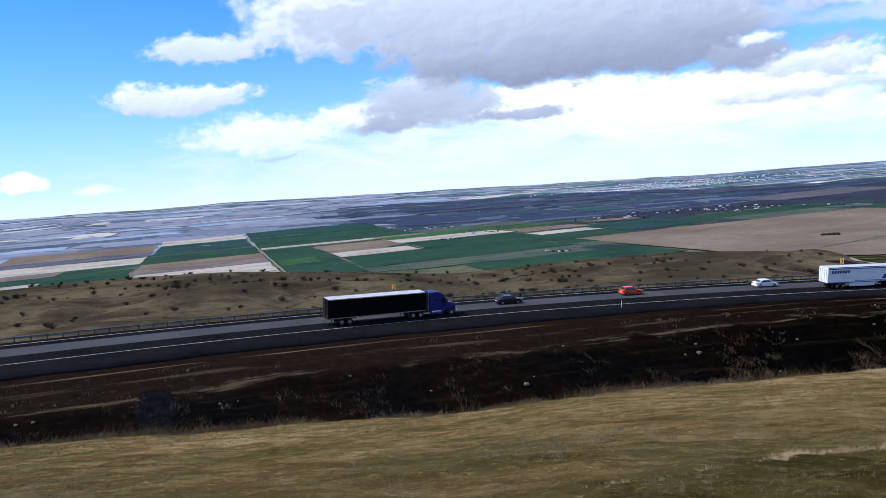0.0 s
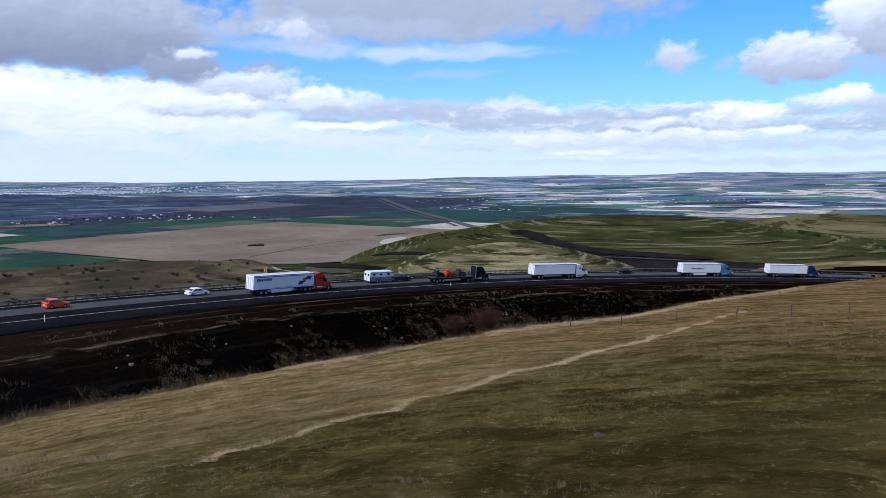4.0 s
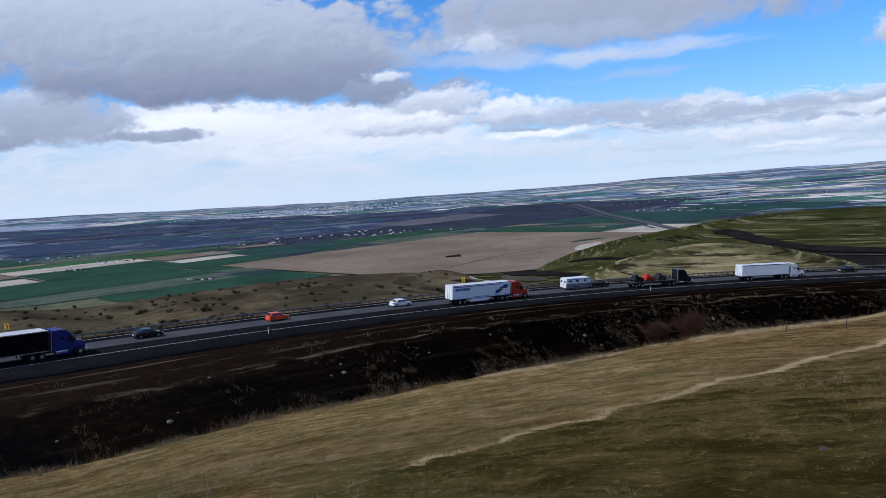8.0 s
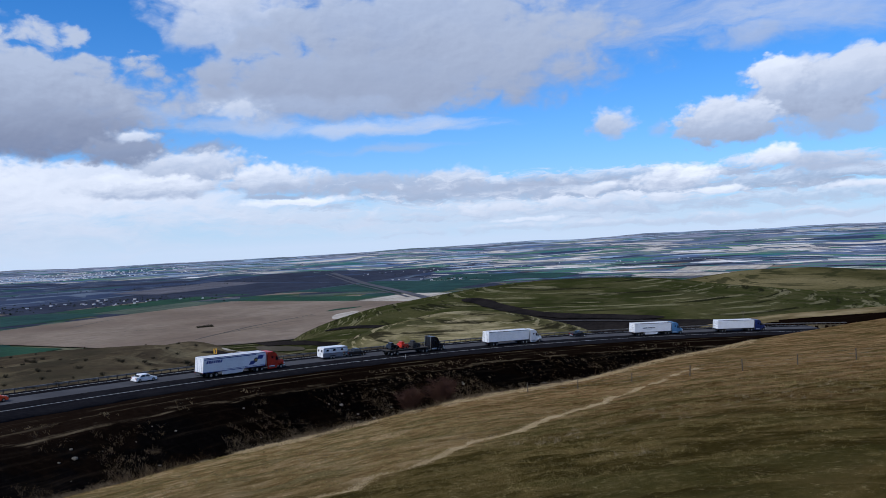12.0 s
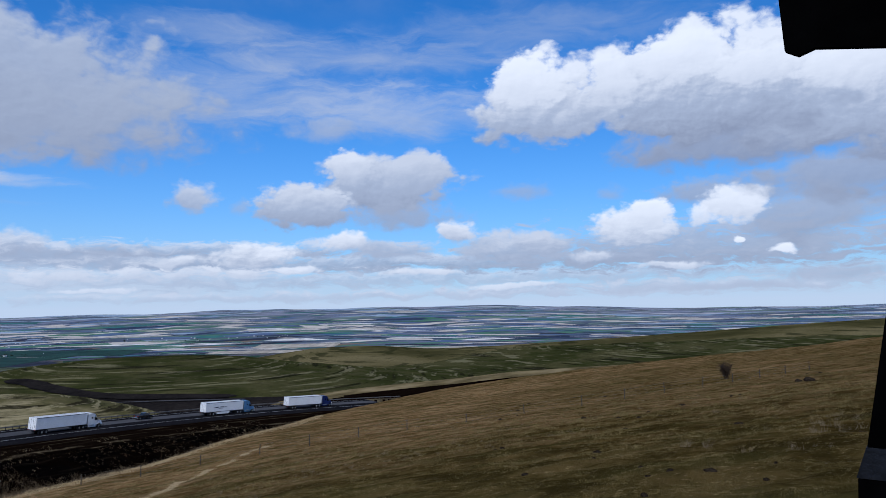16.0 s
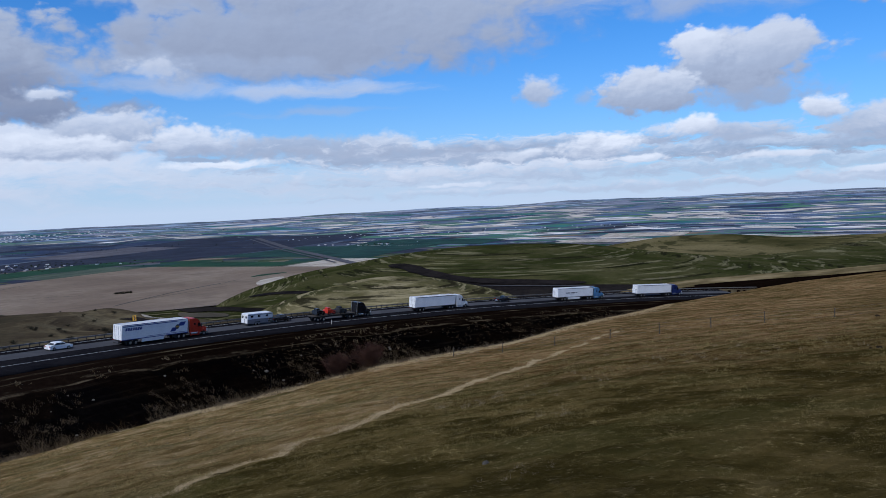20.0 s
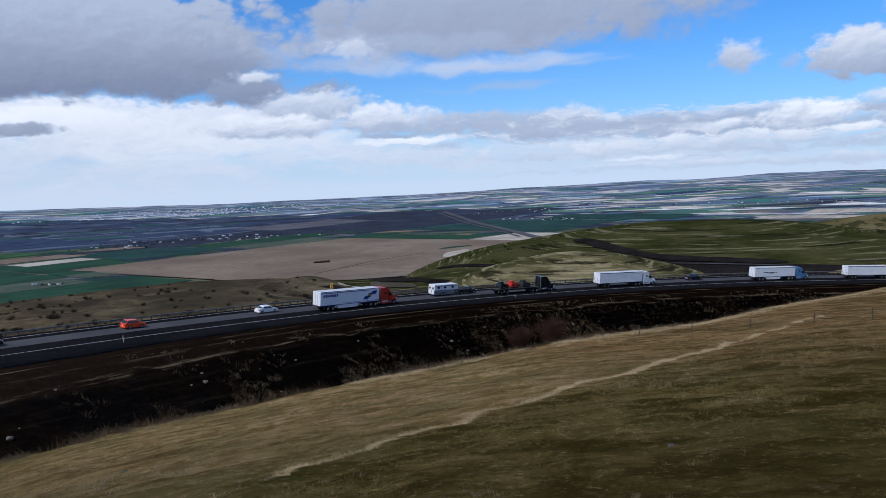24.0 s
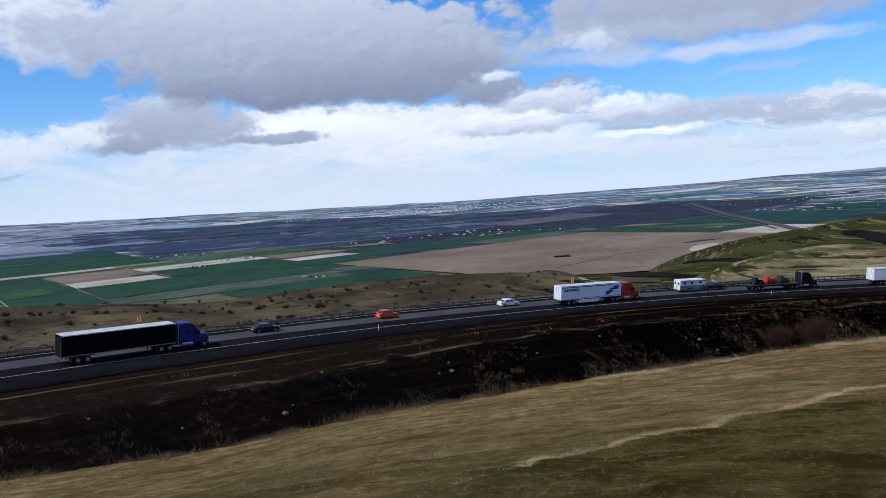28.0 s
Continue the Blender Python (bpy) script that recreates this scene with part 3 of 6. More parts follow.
def hillside_grass():
    """Matted grass in clumps: olive on the near side of the pale streak, straw-coloured beyond it and up towards the
    brow.
    """
    m = bpy.data.materials.new("dry_grass")
    m.use_nodes = True
    n = Nodes(m.node_tree)
    co = n.add("TexCoord").outputs["Object"]
    broad, mid = n.noise(0.07, 8, 0.62, co), n.noise(0.45, 9, 0.66, co)
    patch = n.math("MULTIPLY_ADD", broad, 30.0, -15.0)
    xyz = n.add("SeparateXYZ")
    n.link(co, xyz.inputs[0])
    # which way the grass has dried out
    side = n.math("ADD", n.vec("DOT_PRODUCT", n.vec("SUBTRACT", co, (-5.6, 10.5, 0)), (-0.777, 0.63, 0)), n.math("MULTIPLY", patch, 0.14))
    beyond = n.span(side, -0.9, 0.9, 0.0, 0.8)
    away = n.math("ADD", n.vec("LENGTH", n.vec("MULTIPLY", co, (1, 1, 0))), n.math("MULTIPLY", patch, 3.2))
    brow = n.math("MULTIPLY", n.span(away, 22.0, 75.0, 0.0, 0.68), n.span(n.math("ARCTAN2", xyz.outputs[0], xyz.outputs[1]), 0.70, 1.08, 1.0, 0.55))
    west = n.span(n.math("ADD", xyz.outputs[0], patch), -30.0, 0.0, 1.0, 0.0)
    dry = n.math("MAXIMUM", n.math("MAXIMUM", beyond, brow), west)
    # loose drifts of straw and of green through both
    lie = n.noise(1.0, 8, 0.66, n.vec("MULTIPLY", co, (0.12, 0.26, 1.2)), 0.6)
    drift = n.noise(0.045, 6, 0.6, n.vec("ADD", co, (31.0, 7.0, 3.0)), 0.4)
    swing = n.math("MULTIPLY_ADD", n.math("SUBTRACT", drift, 0.5), 3.4, n.math("MULTIPLY", n.math("SUBTRACT", lie, 0.5), 1.6))
    dry = n.math("ADD", dry, n.math("MULTIPLY", swing, n.math("MULTIPLY_ADD", dry, 0.7, 0.3)), clamp=True)
    olive = n.ramp(n.span(mid, 0.37, 0.63), (0, (0.110, 0.090, 0.030)), (0.5, (0.215, 0.172, 0.060)), (1, (0.34, 0.265, 0.105)))
    tan = n.ramp(n.span(mid, 0.37, 0.63), (0, (0.36, 0.25, 0.105)), (0.5, (0.58, 0.42, 0.205)), (1, (0.74, 0.57, 0.325)))
    col = n.mix(dry, olive, tan)
    col = n.mix(n.math("MULTIPLY", n.span(n.noise(0.22, 7, 0.6, co), 0.50, 0.62), 0.6), col, (0.150, 0.150, 0.050))
    # browner and thinner towards the east
    col = n.mix(n.span(n.math("ADD", xyz.outputs[0], n.math("MULTIPLY", patch, 0.6)), 4.0, 26.0), col, n.mix(1.0, col, (0.97, 0.88, 0.87), "MULTIPLY"))
    # clumps with shade painted into the gaps between them, then single tufts
    clump = n.add("TexVoronoi")
    clump.feature, clump.inputs["Scale"].default_value, clump.inputs["Smoothness"].default_value = "SMOOTH_F1", 3.4, 0.25
    clump.inputs["Detail"].default_value, clump.inputs["Roughness"].default_value = 2.0, 0.7
    wob = n.add("TexNoise")
    wob.inputs["Scale"].default_value, wob.inputs["Detail"].default_value = 2.5, 4
    n.link(co, wob.inputs["Vector"])
    n.link(n.vec("ADD", co, n.vec("MULTIPLY", n.vec("SUBTRACT", wob.outputs["Color"], (0.5, 0.5, 0.5)), (0.5, 0.5, 0.5))), clump.inputs["Vector"])
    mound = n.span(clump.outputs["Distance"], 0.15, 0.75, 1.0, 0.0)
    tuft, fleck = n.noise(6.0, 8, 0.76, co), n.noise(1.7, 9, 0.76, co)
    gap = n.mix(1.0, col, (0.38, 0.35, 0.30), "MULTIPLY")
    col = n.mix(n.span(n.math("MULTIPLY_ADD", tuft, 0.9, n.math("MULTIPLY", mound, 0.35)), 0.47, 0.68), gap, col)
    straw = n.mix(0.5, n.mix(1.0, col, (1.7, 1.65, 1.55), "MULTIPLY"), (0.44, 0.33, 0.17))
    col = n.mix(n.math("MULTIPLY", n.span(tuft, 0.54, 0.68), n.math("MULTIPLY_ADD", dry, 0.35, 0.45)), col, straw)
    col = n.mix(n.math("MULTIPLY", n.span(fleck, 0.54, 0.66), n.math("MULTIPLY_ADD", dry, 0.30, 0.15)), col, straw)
    # dark flecks paint the small shadows of the tussocks
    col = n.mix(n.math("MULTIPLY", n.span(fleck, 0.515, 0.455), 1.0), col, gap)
    # lighter towards the west: the brighter light there is painted into the grass
    pale = n.mix(1.0, col, (1.34, 1.33, 1.36), "MULTIPLY")
    col = n.mix(n.span(n.math("ADD", xyz.outputs[0], patch), -30.0, 46.0, 1.0, 0.0), col, pale)
    b = n.add("BsdfPrincipled")
    n.link(col, b.inputs["Base Color"])
    b.inputs["Roughness"].default_value, b.inputs["Specular IOR Level"].default_value = 0.95, 0.0
    bn = n.add("Bump")
    bn.inputs["Distance"].default_value = 0.2
    n.link(n.math("ADD", n.math("MULTIPLY", mound, 0.7), n.math("ADD", tuft, n.math("MULTIPLY", fleck, 0.9))), bn.inputs["Height"])
    n.link(bn.outputs[0], b.inputs["Normal"])
    n.link(b.outputs[0], n.add("OutputMaterial").inputs[0])
    return m


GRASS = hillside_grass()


def roadside_soil():
    """Brown gravel verge beside the asphalt that turns to a near-black bank below, with pale grass lines along it,
    dimmed towards the east.
    """
    m = bpy.data.materials.new("roadside_soil")
    m.use_nodes = True
    n = Nodes(m.node_tree)
    co = n.add("TexCoord").outputs["Object"]
    flat = n.vec("MULTIPLY", n.vec("SUBTRACT", co, (*ROAD_C, 0)), (1, 1, 0))
    w = n.math("SUBTRACT", n.vec("LENGTH", flat), ROAD_R)
    blot = n.noise(0.09, 6, 0.6, co)
    fine = n.noise(0.9, 9, 0.62, co)
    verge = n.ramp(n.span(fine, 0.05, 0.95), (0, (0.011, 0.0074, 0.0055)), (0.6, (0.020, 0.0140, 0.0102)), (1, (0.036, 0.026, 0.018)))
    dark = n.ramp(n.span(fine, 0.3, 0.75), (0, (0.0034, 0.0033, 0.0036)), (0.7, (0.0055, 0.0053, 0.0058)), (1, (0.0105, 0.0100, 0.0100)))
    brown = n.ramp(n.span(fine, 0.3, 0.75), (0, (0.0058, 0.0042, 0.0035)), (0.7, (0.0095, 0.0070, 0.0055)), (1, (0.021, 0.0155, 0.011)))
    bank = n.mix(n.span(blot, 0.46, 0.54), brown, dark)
    place = n.add("SeparateXYZ")
    n.link(n.vec("SUBTRACT", co, (*ROAD_C, 0)), place.inputs[0])
    # the asphalt narrows downhill, and the verge follows it
    w = n.math("SUBTRACT", w, n.span(n.math("ARCTAN2", place.outputs[0], place.outputs[1]), -0.92, -0.66, 1.6, 4.6))
    edge = n.math("ADD", w, n.math("MULTIPLY", n.math("SUBTRACT", blot, 0.5), 7.0))
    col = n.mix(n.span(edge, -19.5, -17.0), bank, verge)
    along = n.add("CombineXYZ")
    n.link(n.math("MULTIPLY", n.math("ARCTAN2", place.outputs[0], place.outputs[1]), ROAD_R * 0.06), along.inputs[0])
    n.link(n.math("MULTIPLY", w, 0.9), along.inputs[1])
    # dimmer light painted into the soil, deepening towards the east
    dim_east = n.mix(1.0, col, (0.38, 0.33, 0.32), "MULTIPLY")
    lit_west = n.mix(1.0, col, (0.72, 0.66, 0.63), "MULTIPLY")
    col = n.mix(n.span(n.math("MULTIPLY", place.outputs[0], 1.0), -262.0, -215.0), lit_west, dim_east)
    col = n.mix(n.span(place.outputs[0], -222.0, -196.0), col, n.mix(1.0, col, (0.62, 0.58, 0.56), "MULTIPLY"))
    patchy = n.span(n.noise(1.0, 6, 0.65, along.outputs[0]), 0.47, 0.64)
    drift = n.noise(0.8, 7, 0.6, along.outputs[0])
    for at, wide, much in ((-10.8, 0.6, 0.5), (-14.0, 0.9, 0.25), (-17.6, 1.0, 0.45)):
        band = n.span(n.math("ABSOLUTE", n.math("SUBTRACT", edge if at < -15 else w, at)), 0.0, wide, 1.0, 0.0)
        col = n.mix(n.math("MULTIPLY", n.math("MULTIPLY", band, patchy), much), col, (0.20, 0.155, 0.095))
    col = n.mix(n.math("MULTIPLY", n.span(drift, 0.52, 0.72), 0.22), col, (0.034, 0.025, 0.017))
    b = n.add("BsdfPrincipled")
    n.link(col, b.inputs["Base Color"])
    b.inputs["Roughness"].default_value, b.inputs["Specular IOR Level"].default_value = 0.95, 0.0
    bn = n.add("Bump")
    bn.inputs["Distance"].default_value = 0.15
    n.link(fine, bn.inputs["Height"])
    n.link(bn.outputs[0], b.inputs["Normal"])
    n.link(b.outputs[0], n.add("OutputMaterial").inputs[0])
    return m


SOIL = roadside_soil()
BRUSH = material("brush_slope", [(0.036, 0.0279, 0.0189), (0.081, 0.063, 0.0369), (0.152, 0.124, 0.072)], 0.06, 9, 0.95, bump=0.3, bump_scale=0.8, fine=(0.5, (0.0405, 0.0324, 0.0234), 0.6), second=(0.03, (0.0315, 0.027, 0.018), 0.9), contour_bands=[((0.03, 0.03, 1.2), (0.15, 0.12, 0.066), 0.35, 0.57), ((0.05, 0.05, 1.6), (0.02, 0.016, 0.011), 0.5, 0.57)], spec=0.0)
# dark contour bands on the hill grasses paint shadow lines of small terraces
KNOLL = material("knoll_grass", [(0.0425, 0.0442, 0.017), (0.102, 0.0892, 0.0382), (0.221, 0.187, 0.102)], 0.03, 9, 0.95, bump=0.3, bump_scale=0.5, fine=(0.35, (0.0595, 0.0527, 0.0272), 0.5), contour_bands=[((0.025, 0.025, 0.7), (0.020, 0.018, 0.010), 0.95, 0.525), ((0.05, 0.05, 1.3), (0.32, 0.27, 0.155), 0.6, 0.54)], spec=0.0)
GREEN = material("green_hill_grass", [(0.0209, 0.0244, 0.00755), (0.036, 0.0395, 0.0122), (0.0697, 0.0639, 0.0255)], 0.012, 9, 0.95, bump=0.4, bump_scale=0.3, fine=(0.4, (0.0203, 0.0232, 0.00933), 0.6), second=(0.05, (0.0933, 0.0813, 0.0395), 0.35), contour_bands=[((0.010, 0.010, 0.95), (0.013, 0.013, 0.007), 0.9, 0.545), ((0.02, 0.02, 1.3), (0.19, 0.17, 0.095), 0.6, 0.55)], spec=0.0)
VALLEY = material("gully_grass", [(0.10, 0.085, 0.05), (0.18, 0.15, 0.10), (0.25, 0.21, 0.14)], 0.02, 8, 0.95, bump=0.4, bump_scale=0.3, fine=(0.25, (0.09, 0.08, 0.05), 0.5), spec=0.0)
RIGHT_HILL = material("olive_and_straw_grass", [(0.0363, 0.0343, 0.0119), (0.0858, 0.0739, 0.0297), (0.165, 0.135, 0.0647)], 0.006, 9, 0.95, bump=0.4, bump_scale=0.3, fine=(0.3, (0.0495, 0.0436, 0.0178), 0.5), contour_bands=[((0.008, 0.008, 0.5), (0.026, 0.027, 0.011), 0.8, 0.54)], spec=0.0)
MEADOW = material("field_margin_grass", [(0.05, 0.07, 0.038), (0.09, 0.10, 0.06), (0.17, 0.15, 0.10)], 0.006, 8, 0.95, fine=(0.05, (0.04, 0.07, 0.04), 0.5), spec=0.0)
DARK_GROUND = material("dark_bare_ground", [(0.008, 0.0072, 0.0076), (0.0176, 0.0152, 0.0144)], 0.05, 8, 0.95, fine=(0.4, (0.032, 0.0272, 0.0224), 0.35), spec=0.0)
TAN_BANK = material("tan_bank_grass", [(0.068, 0.0536, 0.0224), (0.152, 0.116, 0.0536), (0.272, 0.212, 0.112)], 0.05, 8, 0.95, bump=0.3, bump_scale=0.5, fine=(0.4, (0.12, 0.096, 0.06), 0.5), spec=0.0)
# blue distance haze is mixed into this soil's base colour
STEPPE = material("hazed_plain_soil", [(0.058, 0.078, 0.115), (0.085, 0.108, 0.15), (0.14, 0.165, 0.205)], 0.004, 8, 0.95, fine=(0.03, (0.12, 0.14, 0.16), 0.4), spec=0.1)
ASPHALT = material("dark_asphalt", [(0.008, 0.008, 0.01), (0.0124, 0.0122, 0.0144)], 0.15, 7, 1.0, bump=0.01, bump_scale=12, fine=(1.2, (0.0216, 0.0208, 0.0232), 0.4), spec=0.0)
LANE = material("worn_pale_lane", [(0.0578, 0.0578, 0.0639), (0.0816, 0.0816, 0.0867)], 0.12, 7, 0.85, fine=(0.9, (0.068, 0.068, 0.0748), 0.5), spec=0.0)
LINE = material("road_paint", [(0.34, 0.34, 0.34), (0.20, 0.20, 0.20)], 0.8, 5, 0.7)
STEEL = material("galvanised_steel", [(0.20, 0.19, 0.18), (0.11, 0.10, 0.095)], 0.7, 6, 0.6, 0.3)
POST = material("weathered_post", [(0.05, 0.04, 0.03), (0.09, 0.07, 0.055)], 2.0, 5, 0.9)


# ---------------------------------------------------------------- mesh helpers
def mesh_of(name, verts, faces, mats, index=None, smooth=False):
    me = bpy.data.meshes.new(name)
    me.from_pydata(verts, [], faces)
    for m in mats:
        me.materials.append(m)
    if index is not None:
        me.polygons.foreach_set("material_index", np.asarray(index, np.int32))
    if smooth:
        me.polygons.foreach_set("use_smooth", np.ones(len(me.polygons), bool))
    me.update()
    return me


def part(name, bm, mat, parent=None, label=""):
    """Links a bmesh as one mesh object, under a thing or a part."""
    me = bpy.data.meshes.new(name)
    bm.to_mesh(me)
    bm.free()
    me.materials.append(mat)
    ob = new(name, me)
    ob.parent = parent
    return tagged(ob, label) if label else ob


def grid_mesh(name, xs_ys_zs, rows, cols, mats, index=None, wrap=False, smooth=True):
    """A mesh over a table of points, row by row."""
    v = np.stack(xs_ys_zs, -1).reshape(-1, 3)
    i, j = np.meshgrid(np.arange(rows - 1), np.arange(cols if wrap else cols - 1), indexing="ij")
    k = (j + 1) % cols
    f = np.stack([i * cols + j, i * cols + k, (i + 1) * cols + k, (i + 1) * cols + j], -1).reshape(-1, 4)
    me = bpy.data.meshes.new(name)
    me.vertices.add(len(v))
    me.vertices.foreach_set("co", v.ravel())
    me.loops.add(len(f) * 4)
    me.loops.foreach_set("vertex_index", f.ravel())
    me.polygons.add(len(f))
    me.polygons.foreach_set("loop_start", np.arange(len(f)) * 4)
    for m in mats:
        me.materials.append(m)
    if index is not None:
        me.polygons.foreach_set("material_index", np.asarray(index, np.int32))
    me.polygons.foreach_set("use_smooth", np.full(len(f), smooth))
    me.update(calc_edges=True)
    me.validate()
    return me


# ---------------------------------------------------------------- ground
def make_ground():
    azs = np.concatenate([np.arange(-68, 86, 0.2), np.arange(88, 292, 4.0)])
    ds = np.concatenate([[0.01], np.geomspace(0.4, 4.9, 30), np.geomspace(5, 40, 250), np.arange(40.4, 130, 0.4), np.arange(130, 350, 1.5), np.arange(350, 1000, 5.0), np.geomspace(1000, 4950, 170)])
    D, A = np.meshgrid(ds, np.radians(azs), indexing="ij")
    X, Y = D * np.sin(A) + 0.4 * np.exp(-D), D * np.cos(A) - 0.6 * np.exp(-D)
    Z, K = height(X, Y, True)
    cell = K[:-1, :]
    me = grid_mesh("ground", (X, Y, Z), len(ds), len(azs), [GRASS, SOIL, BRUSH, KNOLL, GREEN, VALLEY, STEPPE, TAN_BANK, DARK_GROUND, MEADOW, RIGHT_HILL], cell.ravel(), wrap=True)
    ob = new("ground", me)
    tagged(ob, "dry grassy hillside falling to a wide farmed plain", "ground", kind="structure")
    return ob


make_ground()


# ---------------------------------------------------------------- road
TH0, TH1 = -1.27, -0.005          # the bend's ends


def road_strip(name, w0, w1, lift, mat, label, category, th0=TH0, th1=TH1, steps=240, parent=None, cols=3, thick=0.0):
    th = np.linspace(th0, th1, steps)
    near = w0 if callable(w0) else lambda t: w0
    pts = np.array([[road_point(t, x, lift) for x in np.linspace(near(t), w1, cols)] for t in th])
    if thick:
        low0 = np.array([[road_point(t, near(t), lift - thick)] for t in th])
        low1 = np.array([[road_point(t, w1, lift - thick)] for t in th])
        pts = np.concatenate([low0, pts, low1], 1)
    me = grid_mesh(name, (pts[..., 0], pts[..., 1], pts[..., 2]), steps, pts.shape[1], [mat])
    me.flip_normals()
    ob = new(name, me)
    ob.parent = parent
    return tagged(ob, label, category, kind="structure" if parent is None else "")


def near_edge(th):
    """The wide paved shoulder narrows downhill."""
    return -6.6 + 2.2 * float(ease(th, -0.92, -0.66)) + 0.18 * math.sin(th * 90) + 0.12 * math.sin(th * 223)


road = road_strip("road", near_edge, 12.2, 0.0, ASPHALT, "dark asphalt highway bending downhill along the slope", "road", cols=7, thick=0.3)
road_strip("worn_lane", 4.2, 8.6, 0.02, LANE, "pale worn wheel lane", "", parent=road)
road_strip("edge_line", -0.1, 0.12, 0.03, LINE, "white edge line", "", parent=road)
road_strip("edge_line", 10.6, 10.8, 0.03, LINE, "white edge line", "", parent=road)


# ---------------------------------------------------------------- fields of the plain
FIELD_TURN = radians(44.0)


def field_xy(u, v):
    s, c = math.sin(FIELD_TURN), math.cos(FIELD_TURN)
    return u * s - v * c, u * c + v * s


# bluish and lilac crop tones hold distance haze in the base colour
CROPS = {
    "green": material("winter_wheat", [(0.0143, 0.0497, 0.0265), (0.0233, 0.0707, 0.0342)], 0.012, 6, 0.95, fine=(0.08, (0.0309, 0.0829, 0.0398), 0.6), second=(0.009, (0.00887, 0.0308, 0.0164), 0.55), spec=0.1, rows=0.35),
    "bright": material("young_wheat", [(0.028, 0.085, 0.028), (0.042, 0.115, 0.036)], 0.012, 6, 0.95, fine=(0.08, (0.08, 0.17, 0.06), 0.6), second=(0.009, (0.0174, 0.0527, 0.0174), 0.55), spec=0.1, rows=0.35),
    "grey_green": material("thin_wheat", [(0.06, 0.085, 0.06), (0.085, 0.11, 0.075)], 0.012, 6, 0.95, fine=(0.08, (0.13, 0.14, 0.09), 0.6), second=(0.009, (0.0372, 0.0527, 0.0372), 0.55), spec=0.1, rows=0.35),
    "teal": material("dark_green_crop", [(0.0138, 0.0483, 0.0437), (0.023, 0.069, 0.0517)], 0.01, 6, 0.95, fine=(0.06, (0.0345, 0.069, 0.0575), 0.6), second=(0.009, (0.00856, 0.0299, 0.0271), 0.55), spec=0.1, rows=0.35),
    "tan": material("stubble", [(0.155, 0.112, 0.078), (0.21, 0.158, 0.113), (0.26, 0.205, 0.15)], 0.006, 9, 0.95, fine=(0.05, (0.135, 0.10, 0.072), 0.55), second=(0.012, (0.135, 0.098, 0.068), 0.6), spec=0.1, rows=0.12),
    "pale": material("pale_stubble", [(0.48, 0.42, 0.34), (0.56, 0.50, 0.42)], 0.012, 6, 0.95, fine=(0.07, (0.42, 0.36, 0.29), 0.6), second=(0.009, (0.298, 0.26, 0.211), 0.55), spec=0.1, rows=0.35),
    "pink": material("bare_fallow", [(0.189, 0.146, 0.129), (0.249, 0.198, 0.172)], 0.012, 6, 0.95, fine=(0.07, (0.155, 0.12, 0.103), 0.6), second=(0.009, (0.117, 0.0905, 0.08), 0.55), spec=0.1, rows=0.35),
    "lilac": material("hazed_fallow", [(0.101, 0.098, 0.115), (0.14, 0.133, 0.15)], 0.010, 6, 0.95, fine=(0.05, (0.091, 0.084, 0.091), 0.6), second=(0.009, (0.0626, 0.0608, 0.0713), 0.55), spec=0.1, rows=0.35),
    # cloud shadow painted as a dark blue field colour
    "dark": material("cloud_shaded_soil", [(0.021, 0.0263, 0.0465), (0.0345, 0.039, 0.0615)], 0.008, 6, 0.95, fine=(0.05, (0.0525, 0.0525, 0.0638), 0.35), second=(0.009, (0.013, 0.0163, 0.0288), 0.55), spec=0.1, rows=0.35),
}
CROP_LABELS = {"green": "field of deep green winter wheat", "bright": "field of bright young green wheat", "grey_green": "thin grey-green crop field", "teal": "dark blue-green crop field", "tan": "tan stubble field on the plain", "pale": "pale straw-coloured harvested field", "pink": "brown bare fallow field", "lilac": "fallow field with a painted lilac haze cast", "dark": "field painted dark like cloud shadow on the plain"}


def drape(u0, u1, v0, v1, lift, step=60.0):
    """A table of points over a field, lying on the ground."""
    nu, nv = max(2, int((u1 - u0) / step) + 2), max(2, int((v1 - v0) / step) + 2)
    U, V = np.meshgrid(np.linspace(u0, u1, nu), np.linspace(v0, v1, nv), indexing="ij")
    wob = 5.0 * rough(U, V, 120.0, 91)
    X, Y = field_xy(U + wob, V + wob)
    return X, Y, height(X, Y) + lift, nu, nv


def field(crop, u0, u1, v0, v1, lift=1.0):
    X, Y, Z, nu, nv = drape(u0, u1, v0, v1, lift)
    ob = new("field", grid_mesh("field", (X, Y, Z), nu, nv, [CROPS[crop]]))
    return tagged(ob, CROP_LABELS[crop], "field", "fields of the plain", kind="structure")


